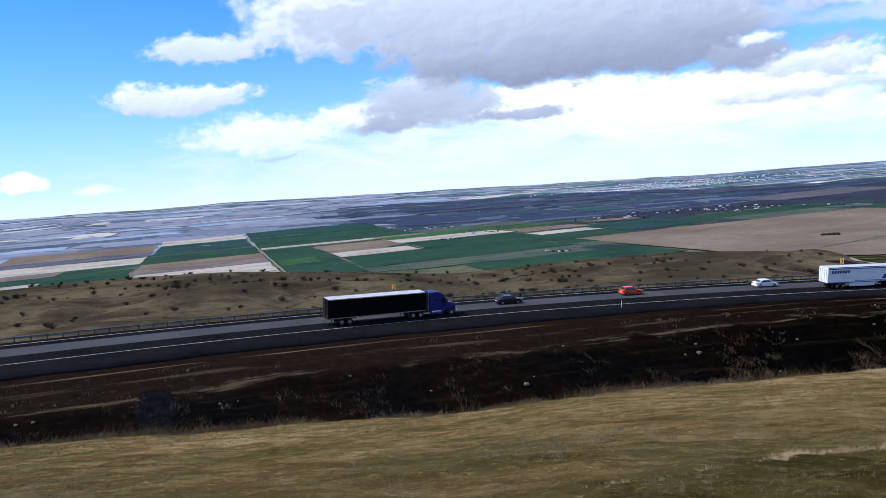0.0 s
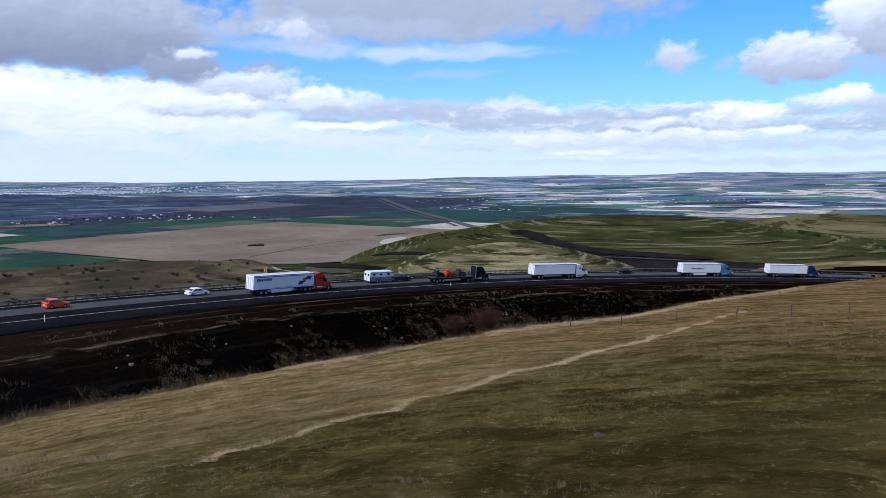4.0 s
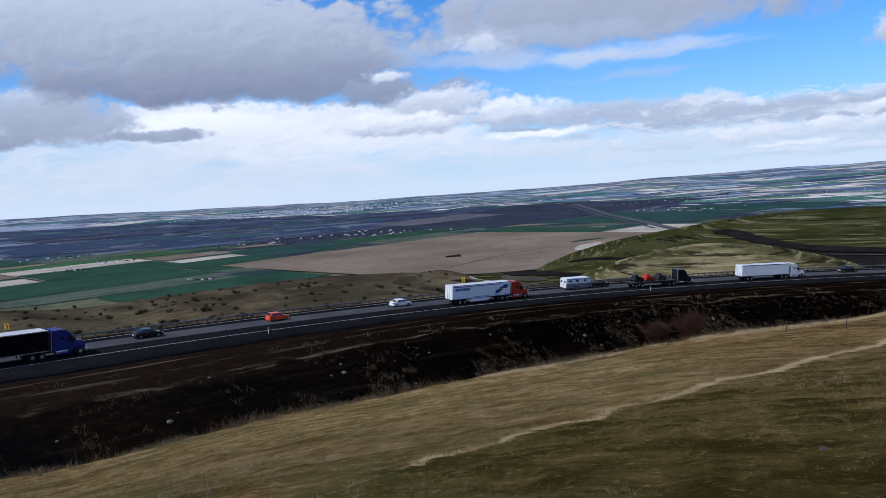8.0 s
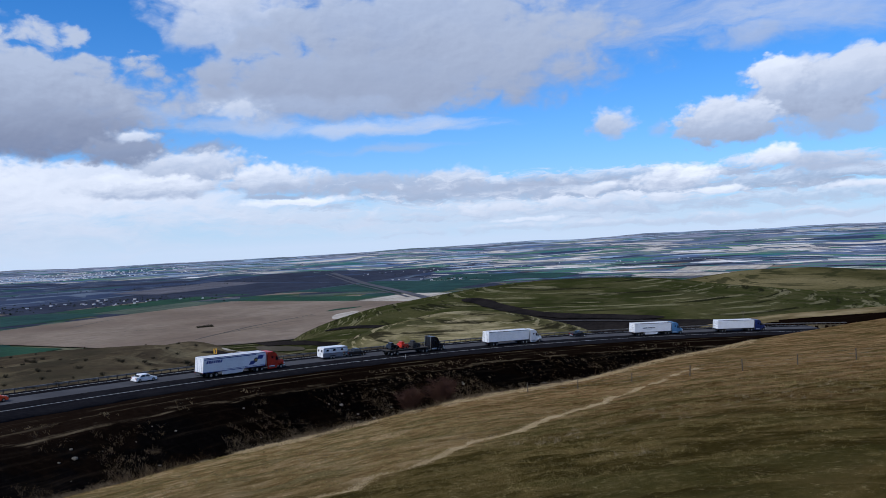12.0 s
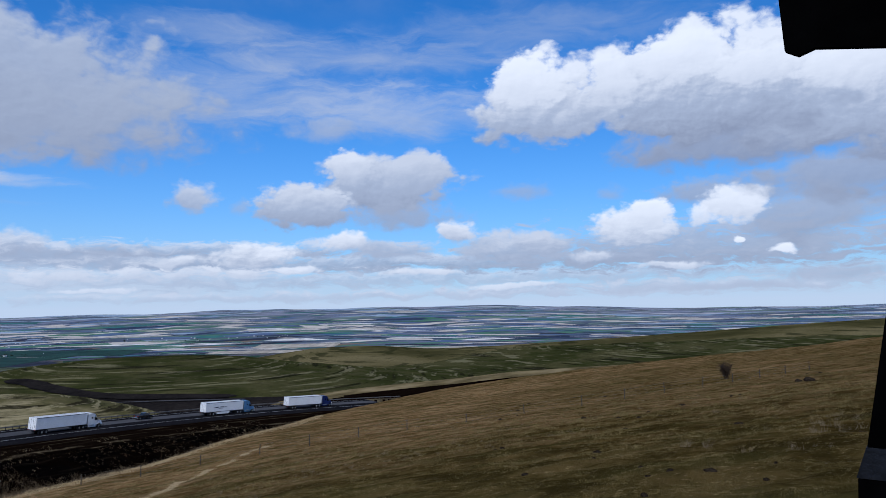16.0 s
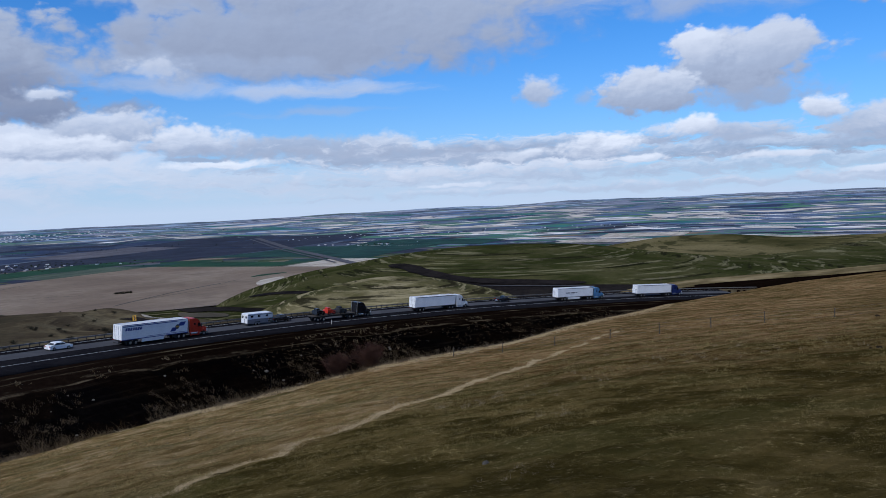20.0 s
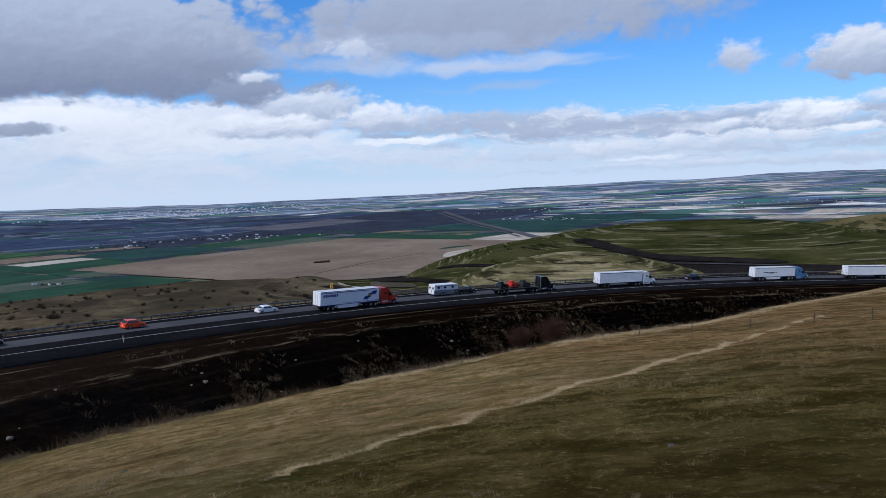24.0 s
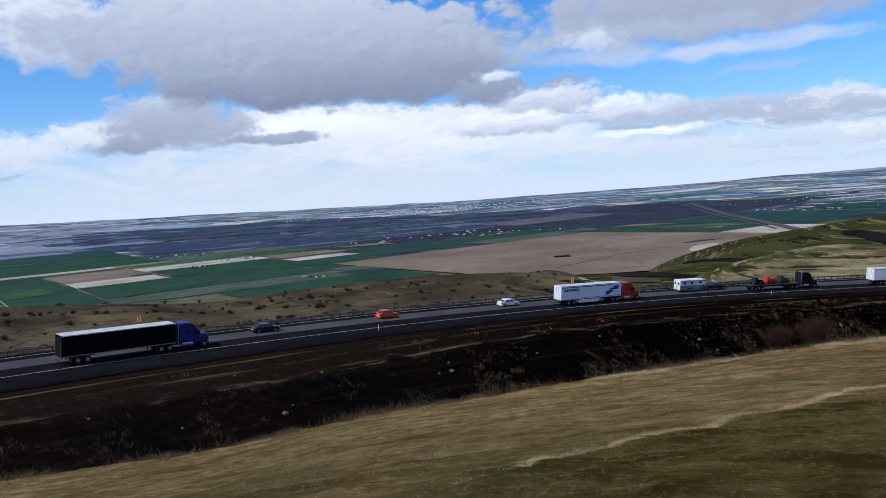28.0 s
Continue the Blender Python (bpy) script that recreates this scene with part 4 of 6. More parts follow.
# far palette: blue, slate and mauve casts are haze painted into the fields
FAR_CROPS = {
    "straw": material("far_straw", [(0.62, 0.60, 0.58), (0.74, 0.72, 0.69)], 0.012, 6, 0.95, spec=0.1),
    "blue_green": material("far_hazed_green_wheat", [(0.03, 0.12, 0.12), (0.05, 0.16, 0.145)], 0.012, 6, 0.95, spec=0.1),
    "slate": material("far_hazed_slate_fallow", [(0.075, 0.115, 0.205), (0.105, 0.15, 0.245)], 0.012, 6, 0.95, spec=0.1),
    "mauve": material("far_hazed_mauve_fallow", [(0.19, 0.205, 0.265), (0.25, 0.262, 0.315)], 0.012, 6, 0.95, spec=0.1),
    # deep, and murk below, paint cloud shadow over the middle plain
    "deep": material("far_cloud_shaded_land", [(0.024, 0.036, 0.0735), (0.036, 0.0495, 0.09)], 0.012, 6, 0.95, spec=0.1),
    "dusk": material("far_hazed_dusk_fallow", [(0.145, 0.165, 0.225), (0.18, 0.20, 0.26)], 0.012, 6, 0.95, spec=0.1),
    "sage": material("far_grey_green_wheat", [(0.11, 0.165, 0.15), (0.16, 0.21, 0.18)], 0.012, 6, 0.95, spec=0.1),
    "murk": material("far_cloud_shaded_fallow", [(0.039, 0.0495, 0.081), (0.0585, 0.0675, 0.0975)], 0.012, 6, 0.95, spec=0.1),
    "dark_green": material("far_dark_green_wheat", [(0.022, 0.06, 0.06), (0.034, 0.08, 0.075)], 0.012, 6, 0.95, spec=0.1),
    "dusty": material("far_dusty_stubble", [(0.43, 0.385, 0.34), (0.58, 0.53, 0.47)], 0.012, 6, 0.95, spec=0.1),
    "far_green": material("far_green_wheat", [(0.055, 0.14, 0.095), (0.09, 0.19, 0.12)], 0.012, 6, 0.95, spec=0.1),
    "sky_blue": material("far_hazed_blue_fallow", [(0.22, 0.29, 0.39), (0.29, 0.36, 0.45)], 0.012, 6, 0.95, spec=0.1),
    "sand": material("far_hazed_sandy_stubble", [(0.36, 0.365, 0.40), (0.44, 0.44, 0.46)], 0.012, 6, 0.95, spec=0.1),
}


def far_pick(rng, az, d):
    """Which colour lies there: cloud shadow painted dark in the middle, pale hazed fallow to the west, mixed strips to
    the east.
    """
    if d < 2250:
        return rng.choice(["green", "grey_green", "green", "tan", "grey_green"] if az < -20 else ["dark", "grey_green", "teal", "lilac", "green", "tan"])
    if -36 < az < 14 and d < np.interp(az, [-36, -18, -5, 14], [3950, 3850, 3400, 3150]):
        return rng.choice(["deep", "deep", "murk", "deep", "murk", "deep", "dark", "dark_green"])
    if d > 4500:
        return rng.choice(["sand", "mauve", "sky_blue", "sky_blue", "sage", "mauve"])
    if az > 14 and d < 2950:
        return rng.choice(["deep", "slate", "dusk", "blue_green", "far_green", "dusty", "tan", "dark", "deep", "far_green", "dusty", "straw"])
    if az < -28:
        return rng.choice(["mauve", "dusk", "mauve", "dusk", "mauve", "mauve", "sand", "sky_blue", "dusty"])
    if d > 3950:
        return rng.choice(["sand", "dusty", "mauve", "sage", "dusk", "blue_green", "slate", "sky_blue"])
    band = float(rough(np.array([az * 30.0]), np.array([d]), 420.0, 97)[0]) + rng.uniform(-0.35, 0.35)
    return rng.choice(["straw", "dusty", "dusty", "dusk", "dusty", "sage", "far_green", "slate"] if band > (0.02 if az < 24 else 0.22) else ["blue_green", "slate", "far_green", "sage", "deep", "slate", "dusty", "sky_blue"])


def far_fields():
    """The patchwork of far fields, long strips laid in arcs round the camera to fit its view, as one object."""
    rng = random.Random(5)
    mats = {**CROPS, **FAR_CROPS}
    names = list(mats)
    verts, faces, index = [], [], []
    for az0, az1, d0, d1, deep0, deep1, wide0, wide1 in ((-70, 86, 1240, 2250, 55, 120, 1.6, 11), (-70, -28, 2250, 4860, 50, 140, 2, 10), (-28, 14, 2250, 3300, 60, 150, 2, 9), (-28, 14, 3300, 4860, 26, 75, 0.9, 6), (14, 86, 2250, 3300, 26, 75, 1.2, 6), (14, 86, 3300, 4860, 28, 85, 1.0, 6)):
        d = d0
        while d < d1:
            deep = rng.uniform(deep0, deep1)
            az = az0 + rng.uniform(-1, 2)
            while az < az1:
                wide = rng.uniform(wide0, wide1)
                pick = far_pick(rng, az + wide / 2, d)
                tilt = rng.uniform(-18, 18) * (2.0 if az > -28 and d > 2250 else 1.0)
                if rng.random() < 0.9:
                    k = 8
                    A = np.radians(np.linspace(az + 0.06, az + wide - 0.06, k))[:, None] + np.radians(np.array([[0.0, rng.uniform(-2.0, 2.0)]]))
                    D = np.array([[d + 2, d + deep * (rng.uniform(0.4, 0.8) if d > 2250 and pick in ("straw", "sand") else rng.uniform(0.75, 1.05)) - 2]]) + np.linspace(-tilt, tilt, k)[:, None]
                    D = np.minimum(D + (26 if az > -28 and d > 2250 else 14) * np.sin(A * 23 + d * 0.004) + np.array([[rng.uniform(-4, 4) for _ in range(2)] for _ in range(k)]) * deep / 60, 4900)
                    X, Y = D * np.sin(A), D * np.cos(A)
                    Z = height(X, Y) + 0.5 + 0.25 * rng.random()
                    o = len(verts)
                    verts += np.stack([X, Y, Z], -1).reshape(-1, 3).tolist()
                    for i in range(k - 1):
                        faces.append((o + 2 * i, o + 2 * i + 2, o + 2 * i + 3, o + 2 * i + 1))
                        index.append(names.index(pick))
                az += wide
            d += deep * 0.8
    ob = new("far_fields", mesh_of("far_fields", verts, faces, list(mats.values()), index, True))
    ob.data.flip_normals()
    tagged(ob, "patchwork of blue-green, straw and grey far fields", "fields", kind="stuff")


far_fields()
# the near fields, by hand: crop, then their sides along and across the section lines
field("pale", -700, -330, 1540, 1680)
field("green", -700, -170, 1690, 1830)
field("pink", -700, -330, 1840, 1960)
field("green", -325, -170, 1560, 1685)
field("pale", -600, -170, 1970, 2230)
field("lilac", -700, -170, 2250, 2460)
field("tan", -600, -170, 2480, 2740)
field("pale", -160, 110, 1240, 1420)
field("pale", -160, 110, 1430, 1640)
field("pink", -160, 110, 1650, 1780)
field("tan", -160, 110, 1785, 1925)
field("green", -160, 110, 1935, 2200)
field("grey_green", -160, 110, 2205, 2240)
field("teal", -160, 110, 2245, 2660)
field("pale", -160, 110, 2670, 2860)
field("green", 120, 240, 1240, 2040)
field("bright", 125, 200, 1500, 1640, 1.6)
field("pale", 120, 420, 2045, 2110)
field("green", 120, 560, 2120, 2620)
field("teal", 120, 560, 2630, 2900)
field("tan", 245, 420, 1740, 1960)
field("pale", 245, 415, 1560, 1690)
field("tan", 245, 380, 1695, 1735)
field("pale", 425, 720, 1790, 1930)
field("tan", 725, 900, 1740, 1860)
field("bright", 425, 900, 1935, 2050)
field("grey_green", 565, 900, 2060, 2240)
field("green", 420, 700, 1560, 1785)
field("green", 245, 640, 1300, 1555)
field("grey_green", 300, 620, 1180, 1295)
field("pale", 705, 860, 1600, 1690)
field("green", 645, 850, 1330, 1595)
field("grey_green", 640, 780, 1240, 1325, 1.4)
field("green", 380, 690, 1020, 1175)
field("teal", 865, 1120, 1500, 1735)
field("pale", 700, 900, 1240, 1330, 1.6)
field("tan", 700, 1420, 690, 1420, 1.9)
field("tan", 1060, 1420, 540, 700, 1.9)
field("green", 1425, 1560, 1060, 1420)
field("grey_green", 1130, 1420, 1430, 1560)
field("green", 1130, 1650, 1570, 1720)
field("pale", 1425, 1640, 880, 1040)
field("teal", 1700, 2150, 980, 1480)
field("teal", 2160, 2420, 850, 1320)
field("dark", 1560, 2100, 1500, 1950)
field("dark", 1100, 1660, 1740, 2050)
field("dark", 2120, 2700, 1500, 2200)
field("lilac", 1660, 2110, 1960, 2200)
field("pale", 2150, 2300, 380, 620)
field("pale", 2250, 2330, -140, 120)
field("pale", 2420, 2600, 300, 560)


def far_strip(name, x0, y0, x1, y1, wide, mat, label, lift=1.8):
    """A far road or hedge line from place to place."""
    a, b = Vector((x0, y0)), Vector((x1, y1))
    k = max(3, int((b - a).length / 40))
    side = Vector((-(b - a).y, (b - a).x)).normalized() * wide / 2
    t = np.linspace(0, 1, k)
    bow = 1.2 * np.sin(t * 9)
    X = np.stack([a.x + (b.x - a.x) * t + side.x * s + bow for s in (-1, 1)], 1)
    Y = np.stack([a.y + (b.y - a.y) * t + side.y * s for s in (-1, 1)], 1)
    ob = new(name, grid_mesh(name, (X, Y, height(X, Y) + lift), k, 2, [mat]))
    return tagged(ob, label, "road", kind="structure")


FAR_ROAD = material("far_tarmac", [(0.05, 0.048, 0.055), (0.075, 0.07, 0.075)], 0.02, 5, 0.9)
far_strip("far_highway", 395, 1640, 355, 3250, 24, FAR_ROAD, "straight highway running away over the plain", 2.2)
far_strip("far_highway_lane", 365, 1760, 322, 3200, 9, FAR_ROAD, "second carriageway of the plain's highway", 2.2)
TRACK = material("farm_track", [(0.252, 0.216, 0.168), (0.204, 0.174, 0.138)], 0.02, 5, 0.95)
for u0, v0, u1, v1 in ((115, 1240, 115, 2860), (422, 1570, 422, 2040)):
    far_strip("farm_track", *field_xy(u0, v0), *field_xy(u1, v1), 3.5, TRACK, "pale straight farm track between the fields", 2.0)


# ---------------------------------------------------------------- shapes
def block(x0, x1, y0, y1, z0, z1, bevel=0.0):
    bm = bmesh.new()
    bmesh.ops.create_cube(bm, size=1.0, matrix=Matrix.LocRotScale(((x0 + x1) / 2, (y0 + y1) / 2, (z0 + z1) / 2), None, (x1 - x0, y1 - y0, z1 - z0)))
    if bevel:
        bmesh.ops.bevel(bm, geom=bm.edges[:], offset=bevel, segments=2, affect="EDGES", profile=0.7)
    return bm


def prism(outline, y0, y1, bevel=0.0, taper=0.0):
    """A side outline (x, z) drawn out across y; taper pulls the upper points in."""
    bm = bmesh.new()
    zs = [z for _, z in outline]
    lo, hi = min(zs), max(zs)

    def pull(y, z):
        return y - math.copysign(taper * (z - lo) / max(hi - lo, 1e-6), y) if taper else y
    a = [bm.verts.new((x, pull(y0, z), z)) for x, z in outline]
    b = [bm.verts.new((x, pull(y1, z), z)) for x, z in outline]
    k = len(a)
    bm.faces.new(a)
    bm.faces.new(b[::-1])
    for i in range(k):
        bm.faces.new((a[i], b[i], b[(i + 1) % k], a[(i + 1) % k]))
    bmesh.ops.recalc_face_normals(bm, faces=bm.faces[:])
    if bevel:
        bmesh.ops.bevel(bm, geom=bm.edges[:], offset=bevel, segments=2, affect="EDGES", profile=0.7)
    return bm


def rod(p, q, r, sides=10, r2=None):
    p, q = Vector(p), Vector(q)
    bm = bmesh.new()
    m = Matrix.Translation((p + q) / 2) @ (q - p).to_track_quat("Z", "Y").to_matrix().to_4x4()
    bmesh.ops.create_cone(bm, cap_ends=True, segments=sides, radius1=r, radius2=r if r2 is None else r2, depth=(q - p).length, matrix=m)
    return bm


def share(name, ob, parent, m, label=""):
    """Another object on the same mesh."""
    c = new(name, ob.data)
    c.parent = parent
    c.matrix_local = m
    return tagged(c, label) if label else c


def on_road(th, w, lift=0.03):
    return Matrix.Translation(road_point(th, w, lift)) @ pose(0, 0, 0, math.degrees(math.atan(BANKING)), math.degrees(math.atan(-GRADE)), -math.degrees(th))


RUBBER = plain_paint("tyre_rubber", (0.018, 0.018, 0.019), 0.9, spec=0.2)
CHROME = material("polished_metal", [(0.55, 0.55, 0.56), (0.42, 0.42, 0.43)], 2.0, 4, 0.3, 0.9)
WHITE_BOX = material("white_trailer_skin", [(0.80, 0.81, 0.83), (0.72, 0.73, 0.75)], 0.5, 5, 0.5, fine=(4.0, (0.42, 0.42, 0.43), 0.25), spec=0.4)
BLACK_BOX = material("black_trailer_skin", [(0.0015, 0.0015, 0.002), (0.003, 0.003, 0.0035)], 0.5, 5, 0.6, spec=0.06)
WHITE_TOP = plain_paint("white_roof_skin", (0.62, 0.62, 0.63), 0.6)
FRAME = plain_paint("black_chassis_steel", (0.015, 0.015, 0.017), 0.7)
GLASS = material("dark_tinted_glass", [(0.010, 0.012, 0.016), (0.016, 0.018, 0.022)], 0.6, 3, 0.08, spec=0.6)
LAMP_GLASS = plain_paint("headlamp_glass", (0.7, 0.7, 0.72), 0.15)
RED_LAMP = plain_paint("red_lamp_glass", (0.35, 0.01, 0.01), 0.25)
BLUE_MARK = plain_paint("blue_marking", (0.012, 0.03, 0.22), 0.5)
GOLD_MARK = plain_paint("gold_marking", (0.45, 0.27, 0.03), 0.5)
DARK_MARK = plain_paint("dark_marking", (0.02, 0.025, 0.06), 0.5)
WHITE_PAINT = plain_paint("white_car_paint", (0.74, 0.74, 0.75), 0.3, dirt=0.1)
SKY_BLUE = plain_paint("sky_blue_cab_paint", (0.08, 0.192, 0.36), 0.35)
NAVY = plain_paint("navy_cab_paint", (0.01, 0.02, 0.10), 0.35)
COBALT = plain_paint("cobalt_blue_cab_paint", (0.004, 0.01, 0.14), 0.4)
RED_CAB = plain_paint("red_cab_paint", (0.46, 0.03, 0.012), 0.35)
ORANGE = plain_paint("orange_red_car_paint", (0.75, 0.07, 0.015), 0.3)
BLACK_PAINT = plain_paint("black_car_paint", (0.010, 0.010, 0.013), 0.25)
YELLOW = plain_paint("yellow_sign_face", (0.60, 0.33, 0.02), 0.5)
WOOD = material("grey_fence_wood", [(0.036, 0.03, 0.024), (0.072, 0.06, 0.048)], 6.0, 5, 0.9)
PILLAR = material("blackened_steel", [(0.0007, 0.0007, 0.0008), (0.0016, 0.0016, 0.0018)], 3.0, 7, 0.9, 0.0, fine=(14.0, (0.004, 0.004, 0.0045), 0.25), spec=0.0)
WORN_STEEL = material("scuffed_grey_steel", [(0.022, 0.023, 0.028), (0.005, 0.0052, 0.006)], 7.0, 8, 0.45, 0.6, fine=(30.0, (0.008, 0.008, 0.01), 0.6), bump=0.004, bump_scale=25)


# ---------------------------------------------------------------- vehicles
def wheel(parent, x, y, r=0.52, wide=0.28, rim_mat=CHROME, name="wheel"):
    """A wheel on the near (negative) or far side, with its rim as a sub-part."""
    bm = rod((x, y - wide / 2, r), (x, y + wide / 2, r), r, 20)
    bmesh.ops.bevel(bm, geom=[e for e in bm.edges if abs(e.verts[0].co.y - e.verts[1].co.y) < 1e-5], offset=r * 0.09, segments=2, affect="EDGES")
    tyre = part(name, bm, RUBBER, parent, "black rubber tyre")
    s = math.copysign(1, y)
    face = y + s * wide / 2
    part("rim", rod((x, face - s * 0.03, r), (x, face + s * 0.012, r), r * 0.56, 16, r * 0.5), rim_mat, tyre, "round metal rim")
    return tyre


def tractor(thing, x, paint, trim=CHROME):
    """A bonneted sleeper tractor whose drive axles stand round x."""
    part("chassis", block(x - 1.3, x + 7.2, -0.45, 0.45, 0.62, 0.95, 0.03), FRAME, thing)
    sleeper = part("sleeper", prism([(x + 2.2, 1.0), (x + 2.2, 3.95), (x + 3.6, 4.0), (x + 4.35, 3.75), (x + 4.35, 1.0)], -1.25, 1.25, 0.07), paint, thing)
    part("side_window", block(x + 3.2, x + 3.7, -1.265, -1.24, 2.55, 2.95, 0.01), GLASS, sleeper)
    cab = part("cab", prism([(x + 4.36, 0.85), (x + 4.36, 3.7), (x + 4.75, 3.35), (x + 5.35, 2.35), (x + 5.4, 0.85)], -1.2, 1.2, 0.06), paint, thing)
    part("door_window", prism([(x + 4.45, 2.1), (x + 4.45, 2.95), (x + 4.85, 2.95), (x + 5.2, 2.35), (x + 5.2, 2.1)], -1.225, -1.195), GLASS, cab)
    part("door_window", prism([(x + 4.45, 2.1), (x + 4.45, 2.95), (x + 4.85, 2.95), (x + 5.2, 2.35), (x + 5.2, 2.1)], 1.195, 1.225), GLASS, cab)
    part("windscreen", prism([(x + 4.86, 3.22), (x + 4.90, 3.24), (x + 5.40, 2.40), (x + 5.36, 2.38)], -1.02, 1.02), GLASS, cab)
    part("hood", prism([(x + 5.41, 0.95), (x + 5.41, 2.25), (x + 6.75, 1.95), (x + 7.15, 1.65), (x + 7.2, 0.95)], -0.98, 0.98, 0.10, 0.12), paint, thing)
    part("grille", block(x + 7.17, x + 7.25, -0.5, 0.5, 0.98, 1.6, 0.02), trim, thing, "bright metal grille")
    part("bumper", block(x + 6.9, x + 7.4, -1.2, 1.2, 0.42, 0.85, 0.06), trim, thing, "bright metal bumper")
    for s in (-1, 1):
        part("fender", prism([(x + 5.55, 0.95), (x + 5.75, 1.35), (x + 6.2, 1.5), (x + 6.65, 1.35), (x + 6.9, 0.95), (x + 6.7, 0.9), (x + 6.2, 1.25), (x + 5.75, 0.9)], s * 0.92, s * 1.22), paint, thing)
        part("headlight", block(x + 6.95, x + 7.2, s * 0.95 - 0.15, s * 0.95 + 0.15, 1.1, 1.4, 0.03), LAMP_GLASS, thing, "clear headlamp")
        part("fuel_tank", rod((x + 2.6, s * 0.98, 0.78), (x + 4.3, s * 0.98, 0.78), 0.32, 14), trim, thing, "round metal fuel tank")
        mirror = part("mirror", block(x + 5.2, x + 5.3, s * 1.45 - 0.12, s * 1.45 + 0.12, 2.0, 2.75, 0.02), FRAME, thing)
        part("mirror_arm", rod((x + 5.2, s * 1.18, 2.5), (x + 5.25, s * 1.45, 2.5), 0.03, 6), FRAME, mirror)
        part("exhaust_stack", rod((x + 2.05, s * 1.05, 0.9), (x + 2.05, s * 1.05, 4.15), 0.08, 10), trim, thing, "bright exhaust stack")
        part("side_skirt", block(x + 2.3, x + 4.9, s * 1.2 - 0.03, s * 1.2 + 0.03, 0.35, 1.0, 0.01), paint, thing)
        for dx in (-0.65, 0.65):
            wheel(thing, x + dx, s * 0.98, 0.52, 0.55)
        wheel(thing, x + 6.2, s * 1.05, 0.52, 0.3)
        part("mud_flap", block(x - 1.35, x - 1.32, s * 0.98 - 0.3, s * 0.98 + 0.3, 0.25, 0.95), FRAME, thing)
    part("fifth_wheel", block(x - 0.45, x + 0.45, -0.45, 0.45, 0.95, 1.15, 0.03), FRAME, thing)


def box_trailer(thing, skin, trim, marks):
    """A long box trailer, its tail at x = 0."""
    body = part("trailer_body", block(0, 16.15, -1.3, 1.3, 1.18, 4.08, 0.03), skin, thing)
    part("roof", block(0.05, 16.1, -1.27, 1.27, 4.085, 4.115, 0.005), WHITE_TOP, body, "white flat roof skin")
    for z in (1.14, 4.0):
        for s in (-1, 1):
            part("side_rail", block(0, 16.15, s * 1.315 - 0.012, s * 1.315 + 0.012, z, z + 0.13, 0.004), trim, body, "slim edge rail")
    for y0, y1 in ((-1.24, -0.01), (0.01, 1.24)):
        door = part("rear_door", block(-0.05, -0.005, y0, y1, 1.25, 4.0, 0.01), skin, body)
        part("lock_bar", rod((-0.07, y0 + 0.35, 1.3), (-0.07, y0 + 0.35, 3.95), 0.02, 6), trim, door)
        part("lock_bar", rod((-0.07, y1 - 0.35, 1.3), (-0.07, y1 - 0.35, 3.95), 0.02, 6), trim, door)
    part("rear_frame", block(-0.06, 0.0, -1.3, 1.3, 1.0, 1.2, 0.01), FRAME, body)
    part("underride_bar", block(-0.08, 0.02, -1.1, 1.1, 0.5, 0.62, 0.01), FRAME, thing)
    for s in (-1, 1):
        part("tail_lamp", block(-0.08, -0.04, s * 1.1 - 0.12, s * 1.1 + 0.12, 1.04, 1.14), RED_LAMP, body, "red tail lamp")
        part("landing_leg", block(12.6, 12.75, s * 0.8 - 0.08, s * 0.8 + 0.08, 0.3, 1.2, 0.01), FRAME, thing)
        for x in (2.1, 3.4):
            wheel(thing, x, s * 0.98, 0.52, 0.55)
        part("mud_flap", block(1.2, 1.23, s * 0.98 - 0.3, s * 0.98 + 0.3, 0.25, 0.95), FRAME, thing)
    part("slider_frame", block(1.2, 4.6, -0.6, 0.6, 0.85, 1.17, 0.02), FRAME, thing)
    for x in np.arange(5.0, 16.0, 1.25):
        part("cross_member", block(x, x + 0.08, -1.25, 1.25, 1.06, 1.17), FRAME, thing)
    marks(body)


def skirts(body, mat):
    for s in (-1, 1):
        part("side_skirt", prism([(4.7, 0.42), (4.7, 1.16), (10.4, 1.16), (10.0, 0.42)], s * 1.27 - 0.015, s * 1.27 + 0.015), mat, body, "white aerodynamic side skirt")


def no_marks(body):
    for s in (-1, 1):
        for x in np.arange(1.2, 16, 1.22):
            part("side_post", block(x, x + 0.05, s * 1.308 - 0.004, s * 1.308 + 0.004, 1.3, 3.98), WHITE_BOX, body)


def writing_marks(body):
    """Dark lettering that cannot be read, as plain bars, on the side."""
    skirts(body, WHITE_BOX)
    x = 3.6
    for long, gap in ((0.32, 0.12), (1.3, 0.5), (0.3, 0.1), (1.45, 0.45), (0.5, 0.0)):
        part("lettering_bar", block(x, x + long, -1.325, -1.305, 2.45, 2.75), DARK_MARK, body, "dark bar of small lettering")
        x += long + gap
    part("lettering_bar", block(5.3, 7.4, -1.325, -1.305, 2.15, 2.25), DARK_MARK, body, "dark bar of small lettering")


